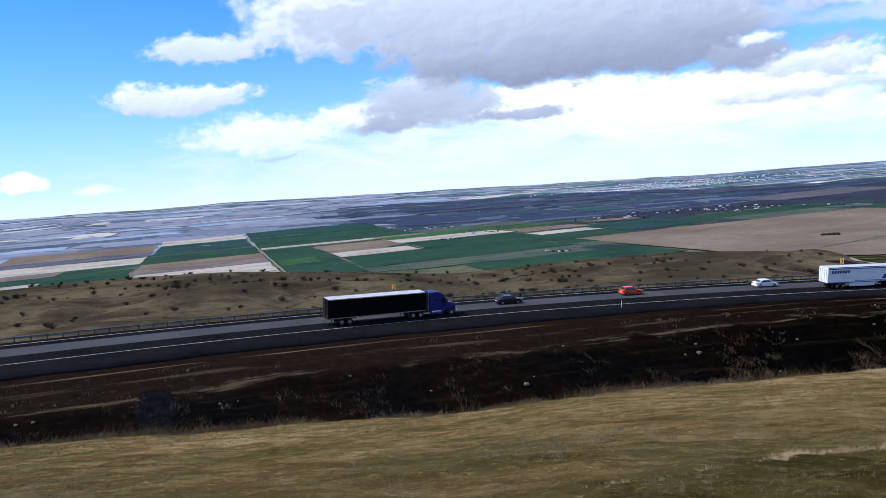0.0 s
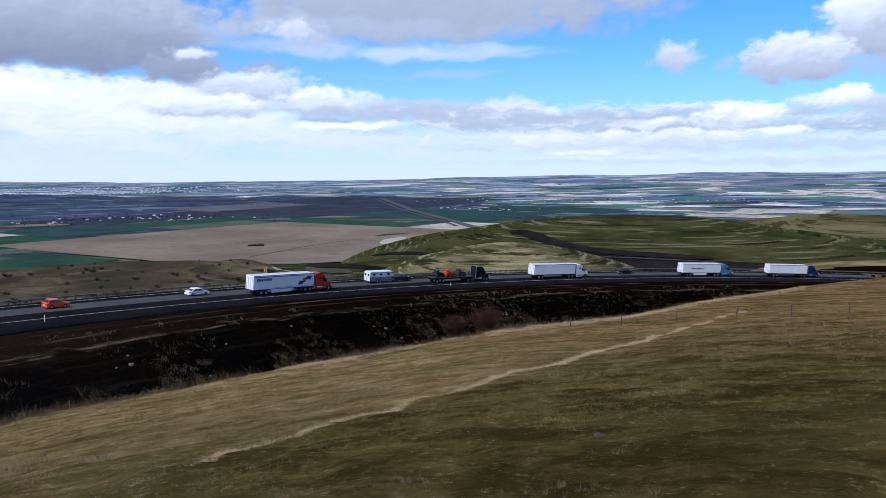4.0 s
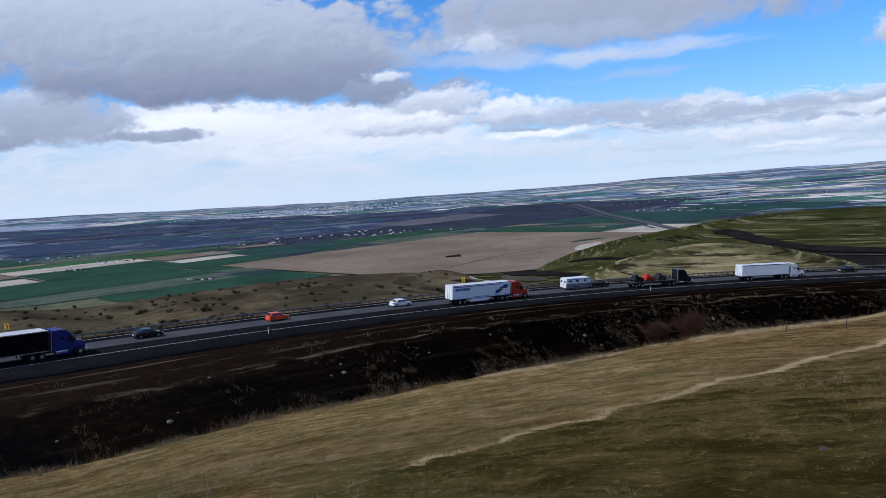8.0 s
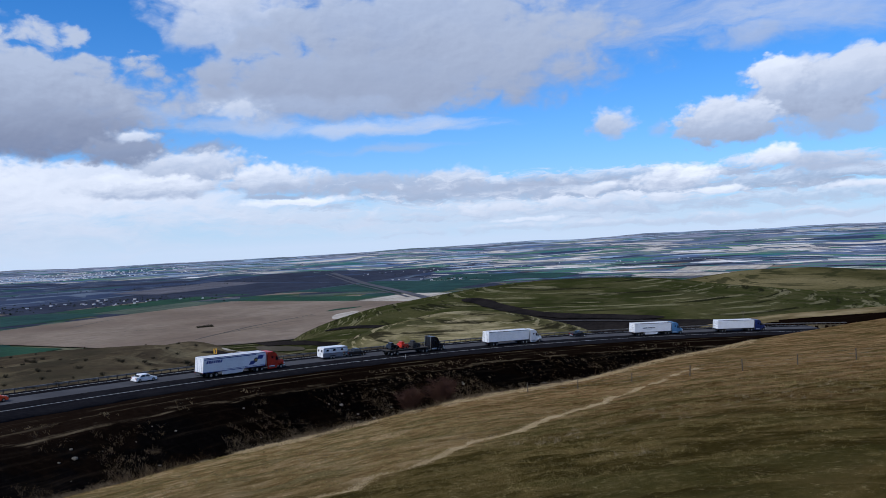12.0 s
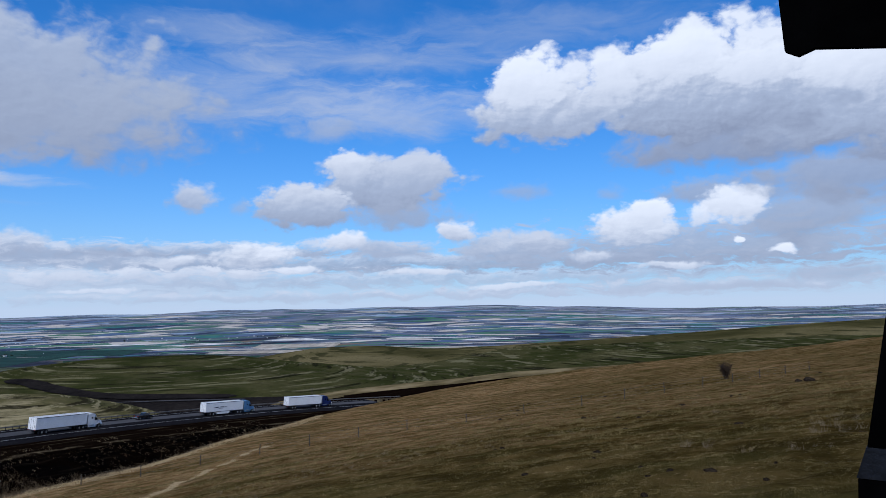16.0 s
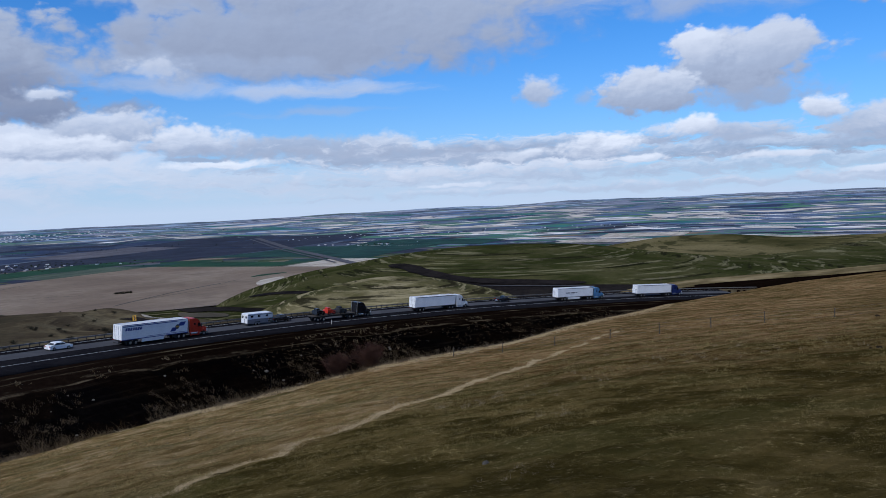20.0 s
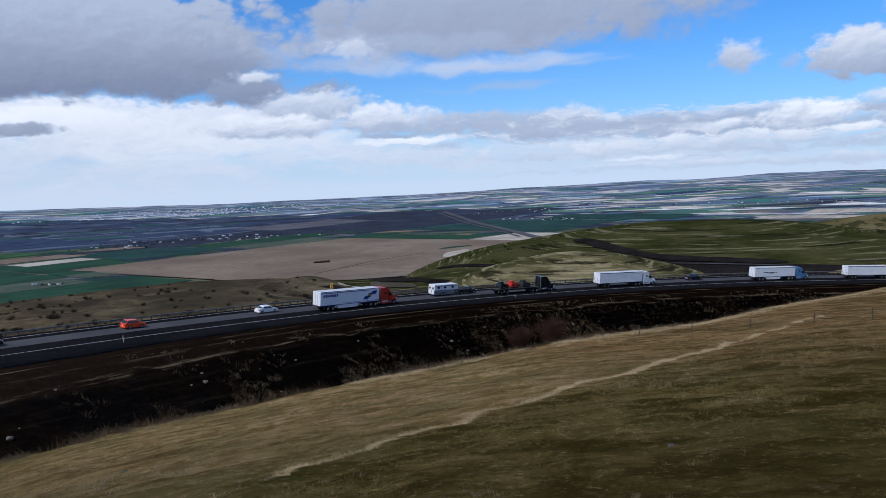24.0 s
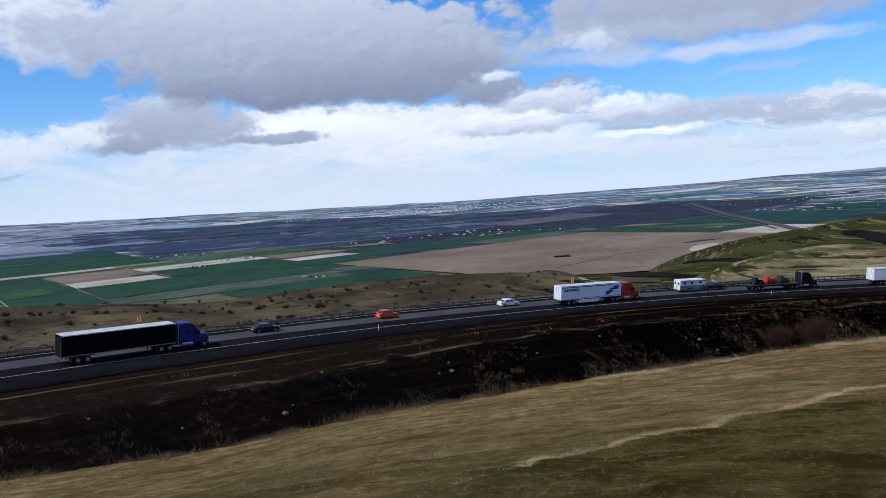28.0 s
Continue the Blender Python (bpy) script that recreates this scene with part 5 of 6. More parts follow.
def emblem_marks(body):
    """Blue stripe, slanted blue panels and a round gold emblem."""
    skirts(body, WHITE_PAINT)
    part("stripe", block(0.2, 13.4, -1.322, -1.304, 3.72, 3.86), BLUE_MARK, body, "thin blue stripe")
    part("stripe", block(5.8, 15.9, -1.322, -1.304, 1.42, 1.5), BLUE_MARK, body, "thin blue stripe")
    for x, long in ((0.7, 0.45), (1.25, 0.5), (1.85, 0.45), (2.4, 0.45), (2.95, 0.45), (3.5, 0.5), (4.1, 0.45)):
        part("lettering_bar", prism([(x, 2.95), (x + 0.15, 3.5), (x + long + 0.1, 3.5), (x + long - 0.05, 2.95)], -1.325, -1.305), BLUE_MARK, body, "slanted blue lettering bar")
    part("emblem_panel", prism([(11.6, 1.75), (12.1, 2.55), (13.4, 2.55), (12.9, 1.75)], -1.324, -1.304), BLUE_MARK, body, "slanted blue panel")
    part("emblem_panel", prism([(13.6, 2.75), (14.1, 3.55), (15.6, 3.55), (15.1, 2.75)], -1.324, -1.304), BLUE_MARK, body, "slanted blue panel")
    disc = part("emblem", rod((13.4, -1.30, 2.65), (13.4, -1.335, 2.65), 0.5, 20), DARK_MARK, body, "round dark and gold emblem")
    part("emblem_bar", block(13.05, 13.75, -1.345, -1.33, 2.5, 2.8), GOLD_MARK, disc, "gold bar")


def semi_truck(th, w, paint, skin, trim, marks, label):
    thing = new("semi_truck")
    thing.matrix_world = on_road(th, w)
    box_trailer(thing, skin, trim, marks)
    tractor(thing, 14.6, paint)
    return tagged(thing, label, "truck", "semi trucks on the highway")


def flatbed_truck(th, w):
    thing = new("flatbed_truck")
    thing.matrix_world = on_road(th, w)
    deck = part("deck", block(0, 14.6, -1.3, 1.3, 1.25, 1.42, 0.02), FRAME, thing)
    for i, x in enumerate(np.arange(0.1, 14.4, 0.6)):
        part("deck_plank", block(x, x + 0.55, -1.25, 1.25, 1.424, 1.45), WOOD, deck)
    for s in (-1, 1):
        part("deck_rail", block(0, 14.6, s * 0.5 - 0.08, s * 0.5 + 0.08, 0.85, 1.25, 0.01), FRAME, thing)
        for x in (1.6, 3.6):
            wheel(thing, x, s * 0.98, 0.5, 0.5)
    tractor(thing, 13.2, BLACK_PAINT)
    tagged(thing, "black flatbed truck hauling machinery down the road", "truck")
    base = on_road(th, w)
    for name, x, paint, label in (("roller_machine", 1.4, BLACK_PAINT, "dark compact machine loaded on the flatbed"), ("red_machine", 5.0, RED_CAB, "rusty red machine loaded on the flatbed"), ("grey_machine", 9.0, FRAME, "dark grey machine loaded on the flatbed")):
        load = new(name)
        load.matrix_world = base @ Matrix.Translation((x, 0, 1.46))
        part("hull", prism([(0, 0.35), (0.1, 1.2), (1.2, 1.35), (2.2, 1.1), (2.7, 0.9), (2.7, 0.35)], -0.95, 0.95, 0.06), paint, load)
        part("engine_cover", prism([(0.3, 1.2), (0.35, 1.75), (1.1, 1.8), (1.4, 1.25)], -0.6, 0.6, 0.05), paint, load)
        part("boom", rod((2.3, 0.2, 1.0), (3.2, 0.2, 0.35), 0.1, 8), paint, load)
        for dx in (0.45, 2.1):
            for s in (-1, 1):
                wheel(load, dx, s * 0.9, 0.42, 0.3, paint)
        tagged(load, label, "machine")


def car(name, th, w, paint, style, label, flat=None):
    """A passenger car; style gives its outlines."""
    thing = new(name)
    thing.matrix_world = flat if flat is not None else on_road(th, w)
    L = {"sedan": 4.65, "hatch": 4.05, "wagon": 4.7, "pickup": 5.7}[style]
    tall = {"sedan": 1.45, "hatch": 1.52, "wagon": 1.65, "pickup": 1.85}[style]
    lift = 0.42 if style == "pickup" else 0.25
    belt = tall * 0.66
    part("body", prism([(0.05, lift), (0, lift + 0.3), (0.08, belt), (L * 0.72, belt), (L * 0.93, belt * 0.86), (L, belt * 0.62), (L - 0.05, lift)], -0.9, 0.9, 0.07, 0.05), paint, thing)
    if style == "sedan":
        top = [(0.55, belt), (1.25, tall), (2.75, tall), (3.55, belt)]
    elif style == "pickup":
        top = [(2.1, belt), (2.25, tall), (3.6, tall), (4.25, belt)]
    elif style == "hatch":
        top = [(0.12, belt), (0.55, tall), (2.2, tall), (3.05, belt)]
    else:
        top = [(0.15, belt), (0.6, tall), (2.9, tall), (3.65, belt)]
    cabin = part("cabin", prism(top, -0.85, 0.85, 0.05, 0.16), paint, thing)
    for s in (-1, 1):
        inset = [(x * 0.86 + 0.14 * (top[1][0] + top[2][0]) / 2, belt + 0.05 if z == belt else tall - 0.09) for x, z in top]
        mid = (inset[1][0] + inset[2][0]) / 2
        part("side_window", prism([inset[0], inset[1], (mid - 0.04, inset[1][1]), (mid - 0.04, belt + 0.05)], s * 0.862 - 0.008, s * 0.862 + 0.008, 0.0, 0.135), GLASS, cabin)
        part("side_window", prism([(mid + 0.04, belt + 0.05), (mid + 0.04, inset[2][1]), inset[2], inset[3]], s * 0.862 - 0.008, s * 0.862 + 0.008, 0.0, 0.135), GLASS, cabin)
        for x in (0.82, L - 0.88):
            wheel(thing, x, s * 0.82, 0.33 + (0.07 if style == "pickup" else 0), 0.22)
        part("headlight", block(L - 0.22, L - 0.03, s * 0.65 - 0.16, s * 0.65 + 0.16, belt * 0.62, belt * 0.76, 0.02), LAMP_GLASS, thing, "clear headlamp")
        part("tail_light", block(-0.03, 0.1, s * 0.7 - 0.14, s * 0.7 + 0.14, belt * 0.7, belt * 0.9, 0.02), RED_LAMP, thing, "red tail lamp")
        part("mirror", block(top[3][0] - 0.55, top[3][0] - 0.35, s * 1.0 - 0.09, s * 1.0 + 0.09, belt + 0.02, belt + 0.16, 0.02), paint, thing)
    x0, x1 = top[3][0], top[2][0]
    part("windscreen", prism([(x1 + 0.06, tall - 0.07), (x1 + 0.09, tall - 0.06), (x0 + 0.015, belt + 0.06), (x0 - 0.03, belt + 0.05)], -0.68, 0.68), GLASS, cabin)
    x0, x1 = top[0][0], top[1][0]
    part("rear_window", prism([(x1 - 0.06, tall - 0.07), (x1 - 0.10, tall - 0.09), (x0 - 0.01, belt + 0.07), (x0 + 0.04, belt + 0.06)], -0.66, 0.66), GLASS, cabin)
    part("rear_bumper", block(-0.07, 0.12, -0.85, 0.85, lift, lift + 0.22, 0.04), paint if style != "pickup" else CHROME, thing)
    part("number_plate", block(-0.085, -0.06, -0.25, 0.25, lift + 0.3, lift + 0.42), WHITE_PAINT, thing, "plain pale number plate")
    if style == "pickup":
        part("cargo_bed", block(0.15, 2.0, -0.72, 0.72, belt + 0.004, belt + 0.02), FRAME, thing)
    return tagged(thing, label, "car", "cars on the highway")


def horse_trailer(th, w):
    thing = new("horse_trailer")
    thing.matrix_world = on_road(th, w)
    upper = part("upper_body", prism([(0, 1.55), (0, 2.75), (0.2, 2.85), (7.3, 2.85), (7.6, 2.6), (7.6, 1.55)], -1.15, 1.15, 0.05), WHITE_PAINT, thing)
    part("lower_body", block(0, 6.2, -1.15, 1.15, 0.5, 1.54, 0.04), material("grey_trailer_skin", [(0.20, 0.20, 0.22), (0.15, 0.15, 0.17)], 0.8, 4, 0.5), thing, "grey lower panels")
    part("stripe", block(0.05, 7.5, -1.165, -1.145, 2.5, 2.62), DARK_MARK, upper, "dark stripe")
    for x in (0.9, 3.0, 5.4):
        part("window", block(x, x + 0.75, -1.168, -1.14, 1.95, 2.4, 0.01), GLASS, upper, "dark square window")
    for y in (-0.6, 0.6):
        door = part("rear_door", block(-0.04, 0.0, y - 0.5, y + 0.5, 0.6, 2.5, 0.01), WHITE_PAINT, thing)
        part("window", block(-0.06, -0.035, y - 0.25, y + 0.25, 1.8, 2.3), GLASS, door)
    for s in (-1, 1):
        for x in (2.5, 3.4):
            wheel(thing, x, s * 1.0, 0.38, 0.25)
        part("fender", prism([(2.0, 0.7), (2.2, 0.95), (3.7, 0.95), (3.9, 0.7)], s * 1.16 - 0.05, s * 1.16 + 0.05), FRAME, thing)
    part("drawbar", rod((6.2, 0, 0.6), (8.1, 0, 0.65), 0.07, 8), FRAME, thing)
    return tagged(thing, "white and grey livestock trailer with dark square windows", "trailer")


semi_truck(-0.978, 2.6, COBALT, BLACK_BOX, CHROME, lambda body: None, "black box trailer with white roof and cobalt cab")
car("sedan_car", -0.885, 7.0, BLACK_PAINT, "sedan", "glossy black sedan in the far lane")
car("hatchback_car", -0.812, 7.0, ORANGE, "hatch", "bright orange-red hatchback in the far lane")
car("sedan_car", -0.729, 7.0, WHITE_PAINT, "sedan", "clean white sedan in the far lane")
semi_truck(-0.694, 3.0, RED_CAB, WHITE_BOX, BLUE_MARK, emblem_marks, "red cab with white trailer, blue stripes and emblem")
horse_trailer(-0.588, 6.9)
car("pickup_truck", -0.5640, 6.9, BLACK_PAINT, "pickup", "black pickup towing the livestock trailer")
flatbed_truck(-0.5375, 3.1)
semi_truck(-0.430, 3.1, WHITE_PAINT, WHITE_BOX, FRAME, no_marks, "plain white trailer with a white sleeper cab")
car("pickup_truck", -0.318, 7.0, BLACK_PAINT, "pickup", "black pickup driving in the far lane")
semi_truck(-0.2525, 3.1, SKY_BLUE, WHITE_BOX, FRAME, writing_marks, "white lettered trailer pulled by a light blue cab")
semi_truck(-0.144, 3.2, NAVY, WHITE_BOX, FRAME, no_marks, "plain white trailer pulled by a dark navy cab")


# ---------------------------------------------------------------- guardrail, signs, posts
def make_guardrail():
    rail = new("guardrail")
    tagged(rail, "weathered steel guardrail on dark posts along the road", "guardrail")
    th = np.linspace(-1.26, 0.05, 420)
    shape = [(12.50, 0.50), (12.42, 0.54), (12.42, 0.58), (12.50, 0.63), (12.50, 0.68), (12.42, 0.73), (12.42, 0.77), (12.50, 0.81), (12.53, 0.80), (12.46, 0.75), (12.53, 0.655), (12.46, 0.56), (12.53, 0.51), (12.50, 0.50)]
    pts = np.array([[road_point(t, w, z - 0.12) for w, z in shape] for t in th])
    me = grid_mesh("rail_beam", (pts[..., 0], pts[..., 1], pts[..., 2]), len(th), len(shape), [STEEL])
    beam = new("rail_beam", me)
    beam.parent = rail
    first = None
    for i, t in enumerate(np.arange(-1.26, 0.05, 2.0 / 346)):
        m = on_road(t, 12.64, -0.45)
        if first is None:
            first = part("rail_post", block(-0.08, 0.08, -0.10, 0.10, 0.0, 1.18, 0.012), POST, rail)
            first.matrix_local = m
        else:
            share("rail_post", first, rail, m)


make_guardrail()


def chevron_sign(az, el, dist, tall):
    """A yellow bend marker on a post, facing the traffic that comes from uphill."""
    a = radians(az)
    x, y = dist * math.sin(a), dist * math.cos(a)
    z = ground_z(x, y)
    top = dist * math.tan(radians(el)) - z
    thing = new("chevron_sign")
    th = math.atan2(x - ROAD_C[0], y - ROAD_C[1])
    thing.matrix_world = pose(x, y, z, 0, 0, -math.degrees(th) + 215)
    part("post", block(-0.05, 0.05, -0.05, 0.05, -0.4, top + tall / 2, 0.01), POST, thing)
    plate = part("plate", block(0.055, 0.075, -0.38, 0.38, top - tall / 2, top + tall / 2, 0.008), YELLOW, thing, "yellow sign plate")
    for s in (-1, 1):
        bm = bmesh.new()
        vs = [bm.verts.new((0.082, yy, top + zz)) for yy, zz in ((-0.22, s * tall * 0.45), (0.02, s * tall * 0.45), (0.30, 0), (0.06, 0))]
        bm.faces.new(vs if s < 0 else vs[::-1])
        part("chevron", bm, DARK_MARK, plate, "black arrow stroke")
    tagged(thing, "yellow and black chevron bend sign on a post", "sign", "bend signs along the highway")


chevron_sign(-33.37, -7.15, 139.0, 0.95)
chevron_sign(-2.26, -7.08, 181.0, 1.2)
chevron_sign(18.96, -7.0, 231.0, 1.2)
chevron_sign(35.65, -6.75, 318.0, 1.3)


def marker_post(th, w):
    x, y, z = road_point(th, w)
    thing = new("marker_post")
    thing.matrix_world = pose(x, y, z - 0.15)
    part("stake", block(-0.03, 0.03, -0.012, 0.012, 0, 1.25, 0.004), WHITE_PAINT, thing)
    part("reflector", block(-0.04, 0.04, -0.02, 0.02, 1.05, 1.18), LAMP_GLASS, thing, "small clear reflector")
    tagged(thing, "thin white roadside marker post", "post", "marker posts beside the road")


for t in (-0.828, -0.53):
    marker_post(t, -2.2)


def fence():
    """The old wire fence along the hillside."""
    rng = random.Random(3)
    line = [Vector((29, 79)), Vector((41, 66.5)), Vector((52.5, 58)), Vector((66, 46.5)), Vector((81, 41)), Vector((109, 37))]
    thing = new("wire_fence")
    tagged(thing, "old wire fence with thin grey posts on the slope", "fence")
    spots = []
    for a, b in zip(line, line[1:]):
        k = max(2, round((b - a).length / 5.2))
        spots += [a.lerp(b, i / k) for i in range(k)]
    tops = []
    for i, p in enumerate(spots):
        z = ground_z(p.x, p.y)
        h = rng.uniform(0.95, 1.2)
        lean = (rng.uniform(-0.08, 0.08), rng.uniform(-0.08, 0.08))
        part("fence_post", rod((p.x, p.y, z - 0.3), (p.x + lean[0], p.y + lean[1], z + h), 0.055, 7, 0.045), WOOD, thing)
        tops.append((p.x + lean[0], p.y + lean[1], z + h))
    for drop in (0.1, 0.45, 0.8):
        bm = bmesh.new()
        for a, b in zip(tops, tops[1:]):
            m = rod((a[0], a[1], a[2] - drop), (b[0], b[1], b[2] - drop), 0.004, 4)
            me = bpy.data.meshes.new("wire")
            m.to_mesh(me)
            m.free()
            bm.from_mesh(me)
            bpy.data.meshes.remove(me)
        part("wire", bm, STEEL, thing, "thin rusty wire")


fence()


# ---------------------------------------------------------------- plants
def leaf_material(name, colours, drift=0.4, size=0.5):
    """Colour by single leaves and, for a share, by drifts of a size (per metre)."""
    m = bpy.data.materials.new(name)
    m.use_nodes = True
    n = Nodes(m.node_tree)
    geo = n.add("NewGeometry")
    co = n.add("TexCoord").outputs["Object"]
    f = n.math("ADD", n.math("MULTIPLY", geo.outputs["Random Per Island"], 1 - drift), n.math("MULTIPLY", n.span(n.noise(size, 5, 0.65, co), 0.3, 0.7), drift))
    b = n.add("BsdfPrincipled")
    n.link(n.ramp(f, *[(i / (len(colours) - 1), c) for i, c in enumerate(colours)]), b.inputs["Base Color"])
    b.inputs["Roughness"].default_value, b.inputs["Specular IOR Level"].default_value = 0.9, 0.1
    n.link(b.outputs[0], n.add("OutputMaterial").inputs[0])
    return m


SAGE = leaf_material("sage_leaves", [(0.012, 0.012, 0.008), (0.026, 0.024, 0.015), (0.055, 0.048, 0.03)])
RUST = leaf_material("rusty_twigs", [(0.022, 0.011, 0.008), (0.045, 0.022, 0.016), (0.085, 0.045, 0.032)])
DARKTWIG = leaf_material("dark_twigs", [(0.02, 0.014, 0.011), (0.045, 0.032, 0.024), (0.07, 0.05, 0.036)])
STRAW = leaf_material("straw_stalks", [(0.09, 0.065, 0.038), (0.17, 0.13, 0.075), (0.30, 0.24, 0.15)])
WEED = leaf_material("mixed_dead_stalks", [(0.0225, 0.015, 0.00825), (0.0562, 0.0375, 0.0195), (0.15, 0.106, 0.0585)])
SCRUB = leaf_material("brown_scrub", [(0.03, 0.021, 0.013), (0.08, 0.058, 0.034), (0.17, 0.13, 0.08)])
TURF = leaf_material("grass_blades", [(0.07, 0.054, 0.017), (0.12, 0.092, 0.030), (0.18, 0.138, 0.050), (0.27, 0.205, 0.09)], 0.55, 0.9)
TREE_GREEN = leaf_material("far_tree_leaves", [(0.012, 0.02, 0.012), (0.022, 0.032, 0.018), (0.04, 0.045, 0.025)])


def shrub_meshes(seed, wide, tall, leaves, leaf, stems=9):
    """Bare stems and a ragged crown of small leaves, as two meshes."""
    rng = random.Random(seed)
    bm = bmesh.new()
    tips = []
    for _ in range(stems):
        a, r = rng.uniform(0, 6.283), rng.uniform(0.2, 1.0) * wide / 2
        tip = Vector((math.cos(a) * r, math.sin(a) * r, tall * rng.uniform(0.55, 1.0) * (1.1 - 0.4 * r / wide * 2)))
        tips.append(tip)
        for p, q, t in ((Vector((0, 0, -0.1)), tip * 0.5 + Vector((0, 0, 0.1 * tall)), 0.03), (tip * 0.5 + Vector((0, 0, 0.1 * tall)), tip, 0.018)):
            side = (q - p).cross(Vector((rng.uniform(-1, 1), rng.uniform(-1, 1), 0.3))).normalized() * t * tall
            vs = [bm.verts.new(p - side), bm.verts.new(p + side), bm.verts.new(q + side * 0.6), bm.verts.new(q - side * 0.6)]
            bm.faces.new(vs)
    stem = bpy.data.meshes.new("branchwork")
    bm.to_mesh(stem)
    bm.free()
    verts, faces = [], []
    for _ in range(leaves):
        tip = rng.choice(tips)
        p = tip * rng.uniform(0.35, 1.08) + Vector((rng.gauss(0, 0.10), rng.gauss(0, 0.10), rng.gauss(0, 0.06))) * wide
        p.z = max(p.z, 0.02)
        u = Vector((rng.gauss(0, 1), rng.gauss(0, 1), rng.gauss(0.5, 1))).normalized() * leaf * rng.uniform(0.6, 1.4)
        v = u.cross(Vector((rng.gauss(0, 1), rng.gauss(0, 1), rng.gauss(0, 1)))).normalized() * leaf * 0.45
        o = len(verts)
        verts += [p - v, p + u, p + v, p - u * 0.5]
        faces.append((o, o + 1, o + 2, o + 3))
    return stem, mesh_of("foliage", verts, faces, [])


def twig_meshes(seed, wide, tall, twigs):
    """A leafless bush: limbs that fork into a haze of thin twigs."""
    rng = random.Random(seed)
    limbs, fine = ([], []), ([], [])

    def blade(store, p, q, t):
        side = (q - p).cross(Vector((rng.uniform(-1, 1), rng.uniform(-1, 1), 0.2))).normalized() * t
        o = len(store[0])
        store[0].extend([p - side, p + side, q])
        store[1].append((o, o + 1, o + 2))

    for _ in range(26):
        a, r = rng.uniform(0, 6.283), rng.uniform(0.1, 1.0) * wide / 2
        tip = Vector((math.cos(a) * r, math.sin(a) * r, tall * rng.uniform(0.6, 0.92)))
        blade(limbs, Vector((math.cos(a) * r * 0.2, math.sin(a) * r * 0.2, -0.1)), tip, 0.035)
        for _ in range(twigs):
            k = rng.uniform(0.25, 0.95)
            p = tip * k
            q = p + Vector((rng.gauss(0, 0.13) * wide, rng.gauss(0, 0.13) * wide, abs(rng.gauss(0.12, 0.10)) * tall))
            blade(fine, p, q, 0.014)
    return mesh_of("branchwork", *limbs, []), mesh_of("foliage", *fine, [])


def shrub(name, stem, crown, stem_mat, leaf_mat, m, label, category, group=""):
    thing = new(name)
    thing.matrix_world = m
    for part_name, me, mat in (("branchwork", stem, stem_mat), ("foliage", crown, leaf_mat)):
        if not me.materials:
            me.materials.append(mat)
        new(part_name, me).parent = thing
    return tagged(thing, label, category, group)


def scatter_shrubs():
    """Sagebrush over the slope past the guardrail."""
    rng = random.Random(11)
    kinds = [shrub_meshes(i, 1.5, 0.9, 420, 0.085, 16) for i in range(4)]
    done = 0
    while done < 280:
        az, d = rng.uniform(-63, -3.5), rng.uniform(150, 285)
        x, y = d * math.sin(radians(az)), d * math.cos(radians(az))
        th, w = road_place(np.array([x]), np.array([y]))
        if w[0] < 17 or d > float(RIM_D(az)) + 6:
            continue
        thin = float(rough(np.array([x]), np.array([y]), 38.0, 61)[0])
        if thin < -0.15 and rng.random() < 0.75:
            continue
        s = rng.uniform(0.45, 1.2) * (1.25 if thin > 0.3 else 1.0)
        m = pose(x, y, ground_z(x, y) - 0.05, 0, 0, rng.uniform(0, 360)) @ Matrix.Diagonal((s * rng.uniform(0.9, 1.5), s, s * rng.uniform(0.8, 1.2), 1))
        shrub("sagebrush", *kinds[done % 4], DARKTWIG, SAGE, m, "low dark sagebrush on the dry slope", "shrub", "sagebrush on the slope")
        done += 1


scatter_shrubs()
for az, d, s in ((11.45, 84.0, 1.0), (13.9, 87.5, 1.15)):
    x, y = d * math.sin(radians(az)), d * math.cos(radians(az))
    shrub("thorn_bush", *twig_meshes(int(az * 10), 3.6 * s, 3.0 * s, 190), RUST, RUST, pose(x, y, ground_z(x, y) - 0.1), "leafless rust-red thorn bush beside the ditch", "bush", "red bushes by the ditch")
shrub("bare_bush", *twig_meshes(77, 2.6, 2.6, 60), DARKTWIG, DARKTWIG, pose(101.6, 48.0, ground_z(101.6, 48.0) - 0.1), "dark leafless bush alone on the grass slope", "bush")


def blade_field(name, spots, mat, label, per, tall, wide, spread, lean=0.5, seed=1):
    """Many thin blades round the given places, in one mesh."""
    rng = np.random.default_rng(seed)
    x, y, s = (np.repeat(np.asarray(v, float), per) for v in spots)
    x, y = x + rng.normal(0, spread, x.size) * s, y + rng.normal(0, spread, y.size) * s
    z = height(x, y)
    a = rng.uniform(0, 2 * np.pi, x.size)
    h = s * tall * rng.uniform(0.5, 1.25, x.size)
    lx, ly = rng.normal(0, lean, x.size) * h, rng.normal(0, lean, x.size) * h
    dx, dy = np.cos(a) * wide * s, np.sin(a) * wide * s
    v = np.stack([np.stack([x - dx, y - dy, z - 0.02], -1), np.stack([x + dx, y + dy, z - 0.02], -1), np.stack([x + lx, y + ly, z + h], -1)], 1).reshape(-1, 3)
    k = x.size
    me = bpy.data.meshes.new(name)
    me.vertices.add(k * 3)
    me.vertices.foreach_set("co", v.ravel())
    me.loops.add(k * 3)
    me.loops.foreach_set("vertex_index", np.arange(k * 3))
    me.polygons.add(k)
    me.polygons.foreach_set("loop_start", np.arange(k) * 3)
    me.materials.append(mat)
    me.update(calc_edges=True)
    return tagged(new(name, me), label, "grass", kind="stuff")


